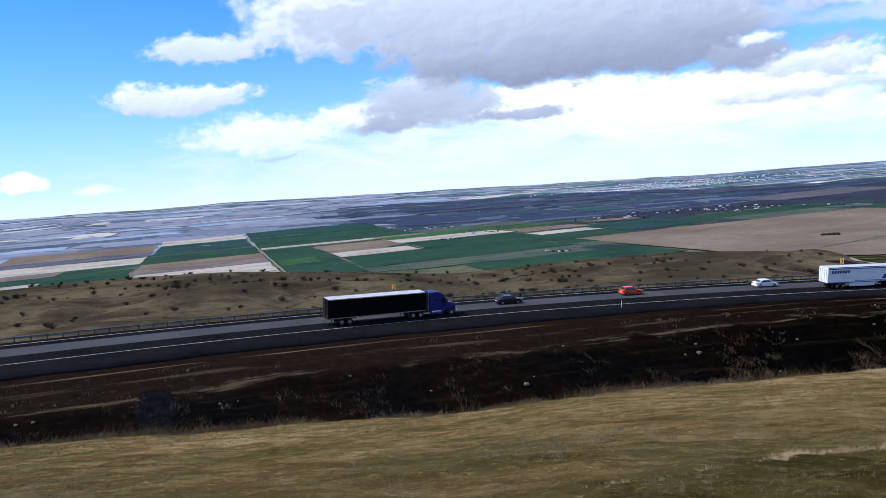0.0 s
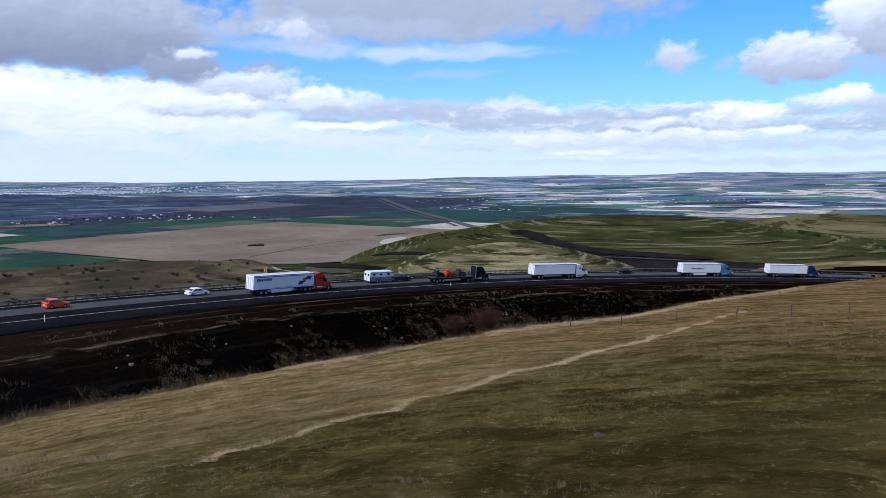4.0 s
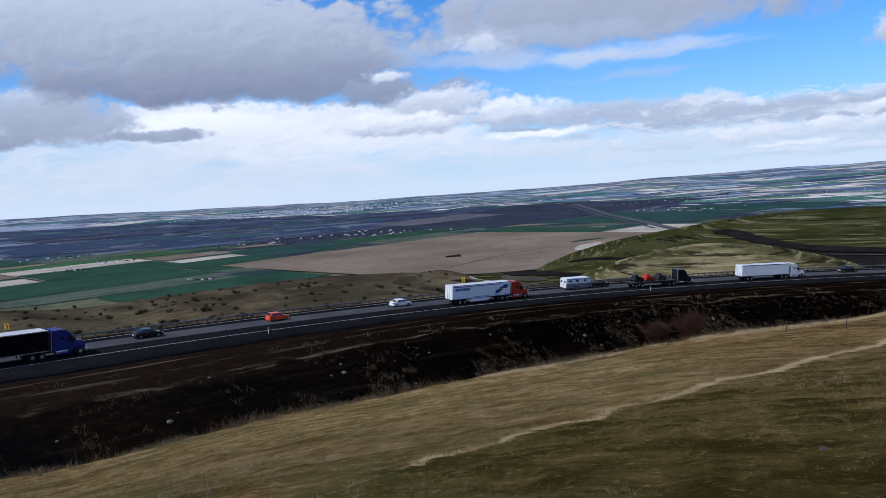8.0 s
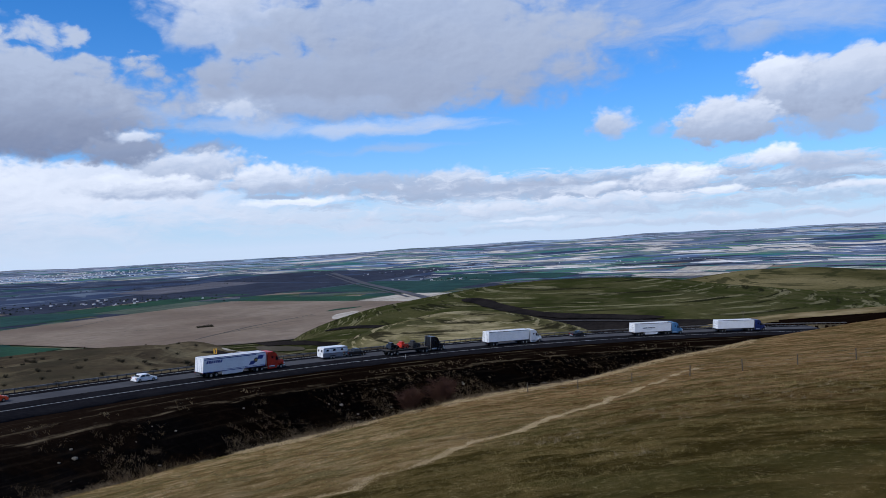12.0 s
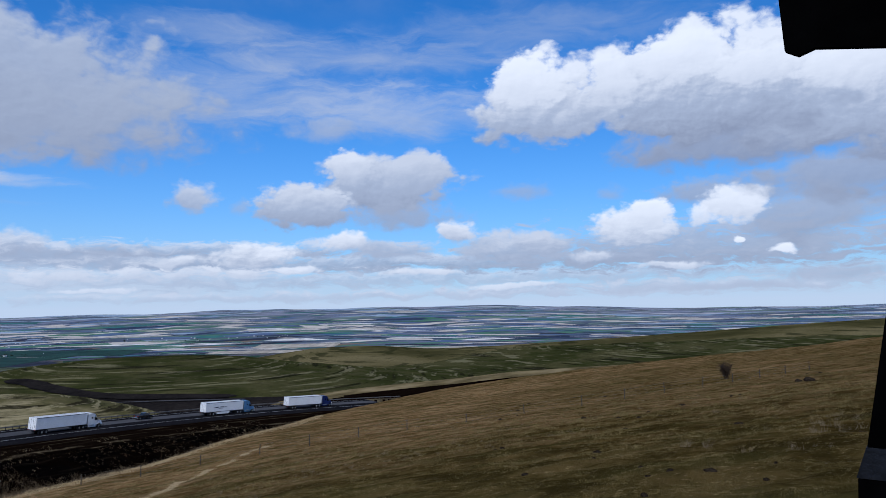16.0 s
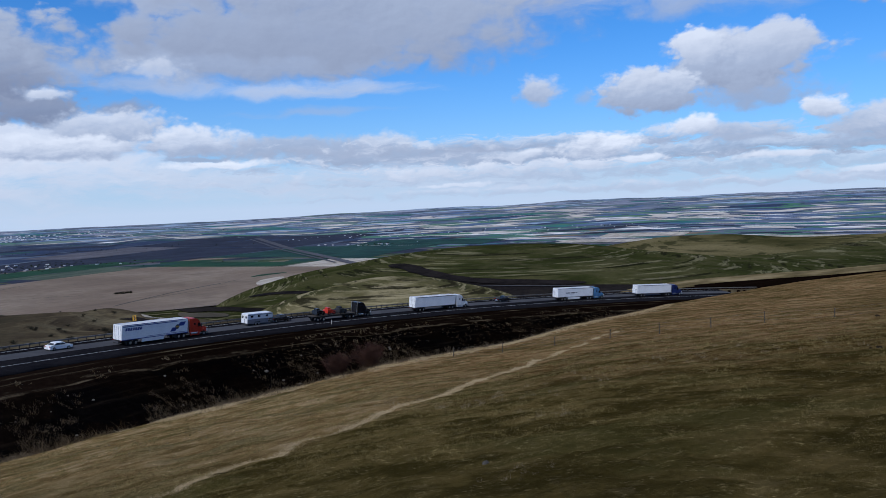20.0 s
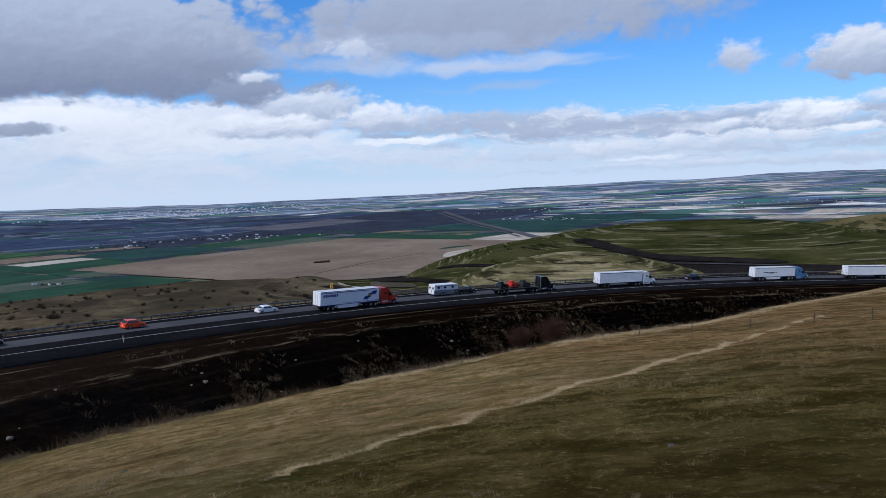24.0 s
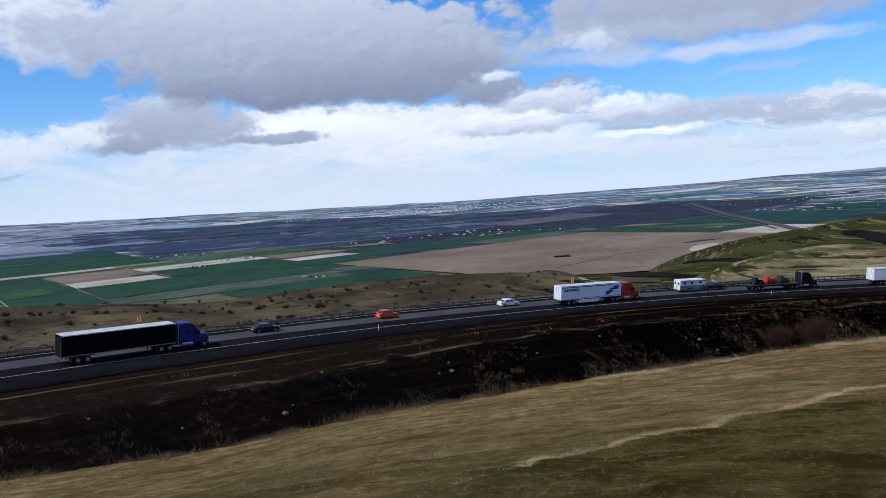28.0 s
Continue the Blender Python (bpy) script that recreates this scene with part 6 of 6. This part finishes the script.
def near_grass():
    rng = np.random.default_rng(4)
    k = 190000
    az = rng.uniform(-64, 80, k)
    far = np.minimum(BROW_D(az) * 1.04, 190)
    d = np.exp(rng.uniform(np.log(4.0), np.log(far)))
    x, y = d * np.sin(np.radians(az)), d * np.cos(np.radians(az))
    keep = rough(x, y, 0.75, 75) + 0.35 * rough(x, y, 5.0, 76) > 0.0
    x, y, d = x[keep], y[keep], d[keep]
    k = x.size
    s = (0.40 + 0.45 * rng.random(k) + 0.20 * rough(x, y, 5.0, 71)) * np.clip(d / 26, 0.32, 2.1)
    blade_field("grass_tufts", (x, y, s), TURF, "short dry grass tufts covering the near hillside", 4, 0.075, 0.016, 0.08, 1.0)


near_grass()


def dry_tufts():
    """Single tufts of taller straw standing in the short grass, thin near the camera and in drifts towards the brow."""
    rng = np.random.default_rng(17)
    k = 9000
    az = rng.uniform(-64, 80, k)
    d = np.exp(rng.uniform(np.log(6.0), np.log(np.minimum(BROW_D(az), 150))))
    x, y = d * np.sin(np.radians(az)), d * np.cos(np.radians(az))
    keep = rough(x, y, 9.0, 73) + 0.5 * rough(x, y, 2.5, 74) > 0.42 - 0.35 * ease(d, 15, 60)
    x, y, d = x[keep], y[keep], d[keep]
    blade_field("straw_tufts", (x, y, (0.35 + 0.65 * rng.random(x.size) ** 2) * np.clip(d / 22, 0.45, 1.1)), STRAW, "taller straw tufts standing in the short grass", 14, 0.22, 0.008, 0.09, 0.55, 18)


dry_tufts()


def pale_streak():
    """A line of longer pale grass that runs along the slope, its colour also painting a lit edge."""
    rng = np.random.default_rng(6)
    px = np.array([-5.6, -3.6, -1.1, 1.5, 5.7, 9.2, 14.6, 21.3, 28.8, 38.6, 47.4])
    py = np.array([10.5, 12.2, 16.2, 19.7, 24.8, 30.0, 36.4, 45.8, 55.4, 67.0, 75.9])
    run = np.concatenate([[0], np.cumsum(np.hypot(np.diff(px), np.diff(py)))])
    t = np.interp(run[-1] * rng.random(15000) ** 0.95, run, np.arange(11))
    t = t[rough(t * 3, t, 0.5, 77) + 0.6 * rough(t * 3, t, 0.15, 78) + rng.normal(0, 0.2, t.size) > 0.75 - 0.9 * ease(t, 0.4, 2.2) + 0.45 * ease(t, 5.5, 8.0)]
    i = np.minimum(t.astype(int), 9)
    f = t - i
    x = px[i] + (px[i + 1] - px[i]) * f + 0.25 * np.sin(t * 5) + 0.5 * rough(t, t, 0.4, 76) + rng.normal(0, 0.05 + 0.34 * rng.random(t.size) ** 2, t.size) * (0.3 + 0.04 * t)
    y = py[i] + (py[i + 1] - py[i]) * f + 0.2 * np.cos(t * 4) + rng.normal(0, 0.05, t.size)
    blade_field("streak_grass", (x, y, rng.uniform(0.5, 1.1, t.size) * (0.6 + 0.16 * t)), STRAW_PALE, "streak of pale longer grass along the slope", 5, 0.055, 0.011, 0.05, 1.6, 7)


STRAW_PALE = leaf_material("pale_straw", [(0.22, 0.165, 0.09), (0.36, 0.27, 0.15), (0.50, 0.39, 0.23)])
pale_streak()


def brow_rim():
    """Bleached grass hanging over the edge where the hillside drops to the bank."""
    rng = np.random.default_rng(26)
    az = rng.uniform(-30, 36, 9000)
    d = BROW_D(az) * (0.985 - 0.06 * rng.random(az.size) ** 2.5)
    x, y = d * np.sin(np.radians(az)), d * np.cos(np.radians(az))
    keep = rough(x, y, 8.0, 95) + 0.6 * rough(x, y, 2.0, 96) + 0.02 * az > 0.0
    x, y, d = x[keep], y[keep], d[keep]
    blade_field("rim_grass", (x, y, rng.uniform(0.5, 1.1, x.size) * np.clip(d / 40, 0.5, 1.6)), STRAW_PALE, "bleached grass along the edge of the hillside", 5, 0.12, 0.02, 0.2, 1.4, 27)


brow_rim()


def ditch_weeds():
    """Tall dead weeds along the brow of the hill and in the ditch."""
    rng = np.random.default_rng(9)
    k = 4200
    az = rng.uniform(-63, 33, k)
    d = BROW_D(az) + rng.normal(0.6, 1.2, k)
    x, y = d * np.sin(np.radians(az)), d * np.cos(np.radians(az))
    keep = rough(x, y, 7.0, 81) + 0.5 * rough(x, y, 2.0, 82) > 0.0
    x, y = x[keep], y[keep]
    blade_field("dead_weeds", (x, y, 0.15 + 1.0 * rng.random(x.size) ** 3.2), WEED, "tall dead weeds along the ditch edge", 9, 0.95, 0.018, 0.7, 0.75, 12)
    # matted brown scrub where the grass gives way to the bank
    k = 11000
    az = rng.uniform(-63, 34, k)
    d = BROW_D(az) + rng.normal(2.2, 3.2, k)
    x, y = d * np.sin(np.radians(az)), d * np.cos(np.radians(az))
    keep = rough(x, y, 6.0, 87) + 0.6 * rough(x, y, 1.6, 88) - 0.06 * np.abs(d - BROW_D(az) - 2.0) > -0.12
    x, y = x[keep], y[keep]
    blade_field("brow_scrub", (x, y, 0.2 + 0.8 * rng.random(x.size) ** 2), SCRUB, "matted brown scrub along the edge of the grass", 12, 0.5, 0.03, 0.5, 1.0, 15)
    # brown scrub low on the bank
    k = 7500
    th, w = rng.uniform(-1.2, -0.15, k), rng.normal(-26.0, 5.0, k)
    x, y = ROAD_C[0] + (ROAD_R + w) * np.sin(th), ROAD_C[1] + (ROAD_R + w) * np.cos(th)
    keep = rough(x, y, 8.0, 85) + 0.4 * rough(x, y, 2.5, 86) + 0.02 * (-24 - w) > 0.12
    x, y = x[keep], y[keep]
    blade_field("ditch_scrub", (x, y, rng.uniform(0.3, 1.0, x.size)), SCRUB, "brown dead scrub low on the dark bank", 12, 0.75, 0.022, 0.4, 0.6, 14)
    # pale stalks standing in clumps on the upper bank
    k = 900
    th, w = rng.uniform(-0.66, -0.30, k), rng.normal(-19.5, 3.2, k)
    x, y = ROAD_C[0] + (ROAD_R + w) * np.sin(th), ROAD_C[1] + (ROAD_R + w) * np.cos(th)
    keep = rough(x, y, 9.0, 93) > -0.1
    blade_field("pale_stalks", (x[keep], y[keep], rng.uniform(0.15, 0.55, keep.sum())), WEED, "brown dead stalks in clumps on the upper bank", 9, 1.0, 0.03, 0.35, 0.45, 16)
    # thin tufts along the verge and on the bank
    k = 1500
    th, w = rng.uniform(-1.2, -0.2, k), -rng.choice([11.2, 13.5, 16.0, 20.0, 24.0], k, p=[0.34, 0.24, 0.2, 0.12, 0.1]) + rng.normal(0, 0.6, k)
    x, y = ROAD_C[0] + (ROAD_R + w) * np.sin(th), ROAD_C[1] + (ROAD_R + w) * np.cos(th)
    keep = rough(x, y, 14.0, 83) > 0.0
    blade_field("verge_tufts", (x[keep], y[keep], rng.uniform(0.4, 1.0, keep.sum())), STRAW, "pale dead tufts along the gravel verge", 8, 0.4, 0.03, 0.3, 0.6, 13)


ditch_weeds()


# ---------------------------------------------------------------- stones
def stone_mesh(seed):
    rng = random.Random(seed)
    bm = bmesh.new()
    bmesh.ops.create_icosphere(bm, subdivisions=2, radius=1.0)
    for v in bm.verts:
        v.co *= 1 + 0.35 * noise.noise(v.co * 1.7 + Vector((seed * 3.1, 0, 0)))
        v.co.z *= 0.65
    me = bpy.data.meshes.new("rock")
    bm.to_mesh(me)
    bm.free()
    return me


PALE_STONE = material("pale_basalt", [(0.08, 0.074, 0.065), (0.15, 0.138, 0.12)], 3.0, 6, 0.9, spec=0.0, bump=0.03, bump_scale=9)
DARK_STONE = material("dark_basalt", [(0.016, 0.012, 0.009), (0.045, 0.034, 0.024)], 3.0, 6, 0.9, spec=0.0, bump=0.03, bump_scale=9)


def stones():
    rng = random.Random(21)
    pale, dark = [stone_mesh(i) for i in range(4)], [stone_mesh(i + 10) for i in range(4)]
    for me in pale:
        me.materials.append(PALE_STONE)
    for me in dark:
        me.materials.append(DARK_STONE)
    for i in range(42):
        th, w = rng.uniform(-1.15, -0.5), rng.uniform(-27, -15.5)
        x, y, _ = road_point(th, w)
        s = rng.uniform(0.09, 0.26) * (1.7 if rng.random() < 0.12 else 1)
        ob = new("rock", pale[i % 4])
        ob.matrix_world = pose(x, y, ground_z(x, y) + s * 0.2, 0, 0, rng.uniform(0, 360)) @ Matrix.Scale(s, 4)
        tagged(ob, "small pale rock lying on the dark bank", "rock", "rocks on the bank")
    for i in range(46):
        az, d = rng.uniform(48, 76), math.exp(rng.uniform(math.log(9), math.log(120)))
        x, y = d * math.sin(radians(az)), d * math.cos(radians(az))
        s = rng.uniform(0.03, 0.075) * (1 + d / 55)
        ob = new("rock", dark[i % 4])
        ob.matrix_world = pose(x, y, ground_z(x, y) + s * 0.15, 0, 0, rng.uniform(0, 360)) @ Matrix.Diagonal((s * 1.6, s, s, 1))
        tagged(ob, "dark basalt rock half buried in dry grass", "rock", "rocks in the grass")
    for x, y, s in ((72.1, 26.4, 0.42), (73.6, 27.9, 0.3), (-7.5, 24.0, 0.07), (4.7, 11.5, 0.05)):
        ob = new("rock", (dark if s > 0.2 else pale)[0])
        ob.matrix_world = pose(x, y, ground_z(x, y) + s * 0.2, 0, 0, 40) @ Matrix.Diagonal((s * 1.5, s, s, 1))
        tagged(ob, "rock lying in the dry grass", "rock", "rocks in the grass")


stones()


# ---------------------------------------------------------------- low roads and cuts across the gully
CUT = material("dark_road_cut", [(0.008, 0.0072, 0.0075), (0.018, 0.0155, 0.015)], 0.06, 7, 0.95, fine=(0.5, (0.04, 0.034, 0.028), 0.25), spec=0.0)
PALE_DIRT = material("pale_dirt", [(0.26, 0.22, 0.165), (0.34, 0.29, 0.22)], 0.08, 6, 0.95)


def bend_strip(name, spots, wide, mat, label, lift=0.5, category="road"):
    """A strip laid on the ground along a smooth line through the given places."""
    p = np.array(spots, float)
    t = np.arange(len(p))
    f = np.linspace(0, len(p) - 1, 24 * len(p))
    x, y = (np.convolve(np.pad(np.interp(f, t, p[:, c]), 10, mode="edge"), np.ones(21) / 21, "valid") for c in (0, 1))
    gx, gy = np.gradient(x), np.gradient(y)
    k = np.hypot(gx, gy)
    end = np.minimum(1, np.minimum(f, f[-1] - f) / 0.7) ** 0.6
    sides = [s * wide / 2 * (0.1 + 0.9 * end) * (1 + 0.3 * rough(x, y, wide * 1.5, 60 + i)) for i, s in enumerate((-1, -0.3, 0.3, 1))]
    X = np.stack([x - gy / k * s for s in sides], 1)
    Y = np.stack([y + gx / k * s for s in sides], 1)
    ob = new(name, grid_mesh(name, (X, Y, height(X, Y) + lift), len(f), 4, [mat]))
    tagged(ob, label, category, kind="structure")


bend_strip("road_cut", [(155, 552), (158, 535), (161, 515), (164, 495), (169, 474), (178, 456), (192, 442), (215, 425), (240, 408)], 12, CUT, "dark road cut winding down the green hill")
bend_strip("lower_highway_edge", [(176, 436), (196, 425), (216, 412), (238, 397)], 1.6, LANE, "pale edge of the lower dark road", 0.8)
bend_strip("lower_road", [(2.6, 457), (10, 453), (18, 452), (29, 451), (44, 446), (60, 441)], 4.5, CUT, "dark lower road curving through the gully")
bend_strip("hill_terrace", [(54, 570), (62, 532), (72, 506), (82, 486), (94, 472)], 10, CUT, "dark scarp across the foot of the green hill", 0.5)
BRUSHLINE = material("dark_brush_line", [(0.035, 0.03, 0.02), (0.07, 0.058, 0.04)], 0.05, 6, 0.95)
bend_strip("gully_scrub", [(4, 450), (10, 447), (20, 446), (32, 443)], 5, BRUSHLINE, "dark brown eroded scrub in the gully", 0.6, "gully")
bend_strip("dirt_pad", [(-7.5, 237), (-1.4, 228), (4.4, 223)], 4.5, PALE_DIRT, "pale bare dirt beside the lower road", 0.25)
bend_strip("gully_track", [(-13.4, 229), (-7.5, 222), (-1.4, 219)], 3.5, CUT, "dark track dropping into the gully", 0.25)
DARK_PATCH = material("black_patch_soil", [(0.004, 0.004, 0.005), (0.010, 0.010, 0.011)], 0.9, 8, 0.95, spec=0.0)
bend_strip("black_patch", [(-71.6, 55.2), (-70.6, 56.4), (-69.6, 57.6), (-68.6, 58.6)], 7.0, DARK_PATCH, "black patch on the roadside bank", 0.05, "soil")
for spots, wide in (([(-75, 1180), (-62, 1206), (-5, 1303), (32, 1357), (73, 1406), (132, 1488)], 5), ([(-54, 1230), (2, 1281), (50, 1326)], 3), ([(-320, 1519), (-283, 1620), (-247, 1702)], 4), ([(-250, 1380), (-190, 1395), (-120, 1380)], 2.5)):
    bend_strip("brush_line", spots, wide, BRUSHLINE, "dark brushy gully line in the stubble", 2.0, "gully")
bend_strip("crop_strip", [(148, 1515), (187, 1551), (230, 1577)], 24, CROPS["green"], "narrow dark green crop strip on the plain", 2.2, "field")
bend_strip("stubble_strip", [(150, 1340), (168, 1400), (205, 1485)], 40, CROPS["pale"], "bright pale stubble strip below the green hill", 2.2, "field")


# ---------------------------------------------------------------- poles at the end of the bend
def utility_pole(x, y, tall):
    z = ground_z(x, y)
    thing = tagged(new("utility_pole"), "dark weathered wooden utility pole on the bank", "pole", "poles on the bank")
    thing.matrix_world = pose(x, y, z)
    part("pole", rod((0, 0, -0.4), (0, 0, tall), 0.16, 8, 0.11), POST, thing)
    part("crossarm", block(-0.9, 0.9, -0.07, 0.07, tall - 0.7, tall - 0.55), POST, thing)
    for s in (-0.8, 0.0, 0.8):
        part("insulator", rod((s, 0, tall - 0.55), (s, 0, tall - 0.35), 0.06, 6), STEEL, thing)


utility_pole(222, 313, 5.6)
utility_pole(213, 311, 3.4)


# ---------------------------------------------------------------- farms, town and far trees
HOUSE_WALL = material("pale_house_wall", [(0.45, 0.46, 0.48), (0.78, 0.78, 0.80)], 0.05, 3, 0.8)
ROOF = material("grey_roof", [(0.16, 0.15, 0.16), (0.30, 0.29, 0.30)], 0.05, 3, 0.7)


def house_bm(bm, x, y, z, long, wide, tall, turn):
    m = pose(x, y, z, 0, 0, turn)
    c = [(-long / 2, -wide / 2), (long / 2, -wide / 2), (long / 2, wide / 2), (-long / 2, wide / 2)]
    low = [bm.verts.new(m @ Vector((a, b, -1.0))) for a, b in c]
    top = [bm.verts.new(m @ Vector((a, b, tall))) for a, b in c]
    r0, r1 = bm.verts.new(m @ Vector((-long / 2, 0, tall * 1.45))), bm.verts.new(m @ Vector((long / 2, 0, tall * 1.45)))
    for i in range(4):
        bm.faces.new((low[i], low[(i + 1) % 4], top[(i + 1) % 4], top[i]))
    for f in ((top[0], top[1], r1, r0), (top[2], top[3], r0, r1)):
        bm.faces.new(f).material_index = 1
    bm.faces.new((top[1], top[2], r1))
    bm.faces.new((top[3], top[0], r0))


def farm_building(x, y, long, wide, tall, turn, label="pale farm building with a grey pitched roof"):
    thing = new("farm_building")
    z = ground_z(x, y)
    bm = bmesh.new()
    house_bm(bm, 0, 0, 0, long, wide, tall, 0)
    roof = bm.copy()
    bmesh.ops.delete(bm, geom=[f for f in bm.faces if f.material_index == 1], context="FACES")
    bmesh.ops.delete(roof, geom=[f for f in roof.faces if f.material_index == 0], context="FACES")
    for f in roof.faces:
        f.material_index = 0
    thing.matrix_world = pose(x, y, z, 0, 0, turn)
    part("walls", bm, HOUSE_WALL, thing)
    part("roof", roof, ROOF, thing, "grey pitched roof")
    tagged(thing, label, "building", "farm buildings on the plain")


def hamlets():
    rng = random.Random(31)
    for cx, cy, k, spread in ((646, 2440, 9, 60), (-455, 2330, 14, 130), (-300, 2260, 14, 130), (-608, 2118, 8, 70), (-487, 1256, 4, 14), (-885, 1596, 4, 22), (-1205, 2054, 7, 60), (-900, 1790, 5, 30), (500, 2560, 5, 50)):
        for _ in range(k):
            s = rng.uniform(0.5, 1.05)
            farm_building(cx + rng.gauss(0, spread), cy + rng.gauss(0, spread * 0.5), 9 * s, 5 * s, 3.2 * s, rng.uniform(0, 180))


hamlets()


def town():
    rng = random.Random(41)
    bm = bmesh.new()
    for _ in range(380):
        if rng.random() < 0.82:
            az, d = rng.gauss(-11.5, 4.2), rng.uniform(3800, 4250)
        else:
            az, d = rng.uniform(8, 34), rng.uniform(2900, 3100)
        x, y = d * math.sin(radians(az)), d * math.cos(radians(az))
        s = rng.uniform(0.4, 0.9) * (1 if az < 0 else 0.6)
        house_bm(bm, x, y, ground_z(x, y), 11 * s, 7 * s, 4.2 * s, rng.uniform(0, 180))
    ob = part("town_houses", bm, HOUSE_WALL)
    ob.data.materials.append(ROOF)
    tagged(ob, "far town of small pale houses on the plain", "town", kind="stuff")


town()


def far_trees():
    """Dark tree clumps by the farms and along the far field edges."""
    rng = random.Random(51)
    verts, faces = [], []
    spots = []
    for cx, cy, k, spread in ((-455, 2330, 70, 150), (-300, 2260, 60, 150), (646, 2440, 25, 70), (-608, 2118, 30, 80), (-487, 1256, 12, 14), (-885, 1596, 16, 22), (-1205, 2054, 25, 70), (-900, 1790, 16, 36)):
        spots += [(cx + rng.gauss(0, spread), cy + rng.gauss(0, spread * 0.5), rng.uniform(2.5, 5.5)) for _ in range(k)]
    for _ in range(130):
        az, d = rng.uniform(-20, 36), rng.uniform(2900, 3060) if rng.random() < 0.6 else rng.uniform(3600, 4200)
        spots.append((d * math.sin(radians(az)), d * math.cos(radians(az)), rng.uniform(2.5, 5)))
    for x, y, s in spots:
        z = ground_z(x, y)
        s *= 0.7
        for _ in range(26):
            p = Vector((x + rng.gauss(0, s * 0.35), y + rng.gauss(0, s * 0.35), z + abs(rng.gauss(s * 0.5, s * 0.3))))
            u = Vector((rng.gauss(0, 1), rng.gauss(0, 1), rng.gauss(0, 1))).normalized() * s * 0.3
            v = u.cross(Vector((rng.gauss(0, 1), rng.gauss(0, 1), rng.gauss(0, 1)))).normalized() * s * 0.25
            o = len(verts)
            verts += [p - u, p + v, p + u, p - v]
            faces.append((o, o + 1, o + 2, o + 3))
    ob = new("far_trees", mesh_of("far_trees", verts, faces, [TREE_GREEN]))
    tagged(ob, "dark far tree clumps among farms and fields", "trees", kind="stuff")


far_trees()
for i in range(7):
    x, y = -68 + (i - 3) * 3.6, 1362 + (i % 3) * 3
    shrub("field_thicket", *shrub_meshes(200 + i, 7.5, 5.0, 260, 0.7, 10), DARKTWIG, SAGE, pose(x, y, ground_z(x, y) + 0.6), "dark thicket bush alone in the stubble field", "bush", "thicket in the stubble field")


# ---------------------------------------------------------------- the dark steel frame beside the camera
def steel_frame():
    """A blackened post with a bracket at its head and a scuffed steel shoe, close to the camera."""
    d = 1.9

    def at(az, el, back=0.0):
        a = radians(az)
        return Vector(((d + back) * math.sin(a), (d + back) * math.cos(a), d * math.tan(radians(el))))

    def slab(name, corners, mat, parent, deep=0.16, label=""):
        bm = bmesh.new()
        f = [bm.verts.new(at(a, e)) for a, e in corners]
        b = [bm.verts.new(at(a, e) + Vector((math.sin(radians(78)), math.cos(radians(78)), 0)) * deep) for a, e in corners]
        k = len(f)
        bm.faces.new(f)
        bm.faces.new(b[::-1])
        for i in range(k):
            bm.faces.new((f[i], b[i], b[(i + 1) % k], f[(i + 1) % k]))
        bmesh.ops.recalc_face_normals(bm, faces=bm.faces[:])
        return part(name, bm, mat, parent, label)

    thing = new("steel_frame")
    slab("post", [(73.06, -9.53), (77.25, 14.4), (93, 14.4), (93, -9.53)], PILLAR, thing)
    slab("beam", [(75.85, 14.45), (75.85, 24.0), (96, 24.0), (96, 14.45)], PILLAR, thing, 0.02)
    slab("bracket", [(69.35, 16.4), (68.9, 22.5), (75.87, 22.0), (75.87, 15.7), (71.2, 16.35), (70.15, 16.0)], PILLAR, thing, 0.02)
    shoe = slab("shoe", [(72.35, -11.5), (73.0, -9.58), (90, -9.58), (90, -11.5)], WORN_STEEL, thing, 0.3, "scuffed grey steel shoe")
    slab("leg", [(71.0, -42.0), (72.45, -11.55), (92, -11.55), (92, -42.0)], PILLAR, thing, 0.12)
    for a in (74.0, 76.3):
        bm = rod(at(a, -13.0, -0.05), at(a, -18.0, -0.05), 0.024, 14)
        part("sleeve", bm, CHROME, shoe, "bright metal sleeve")
    tagged(thing, "blackened steel post with bracket and scuffed grey shoe", "post")


steel_frame()
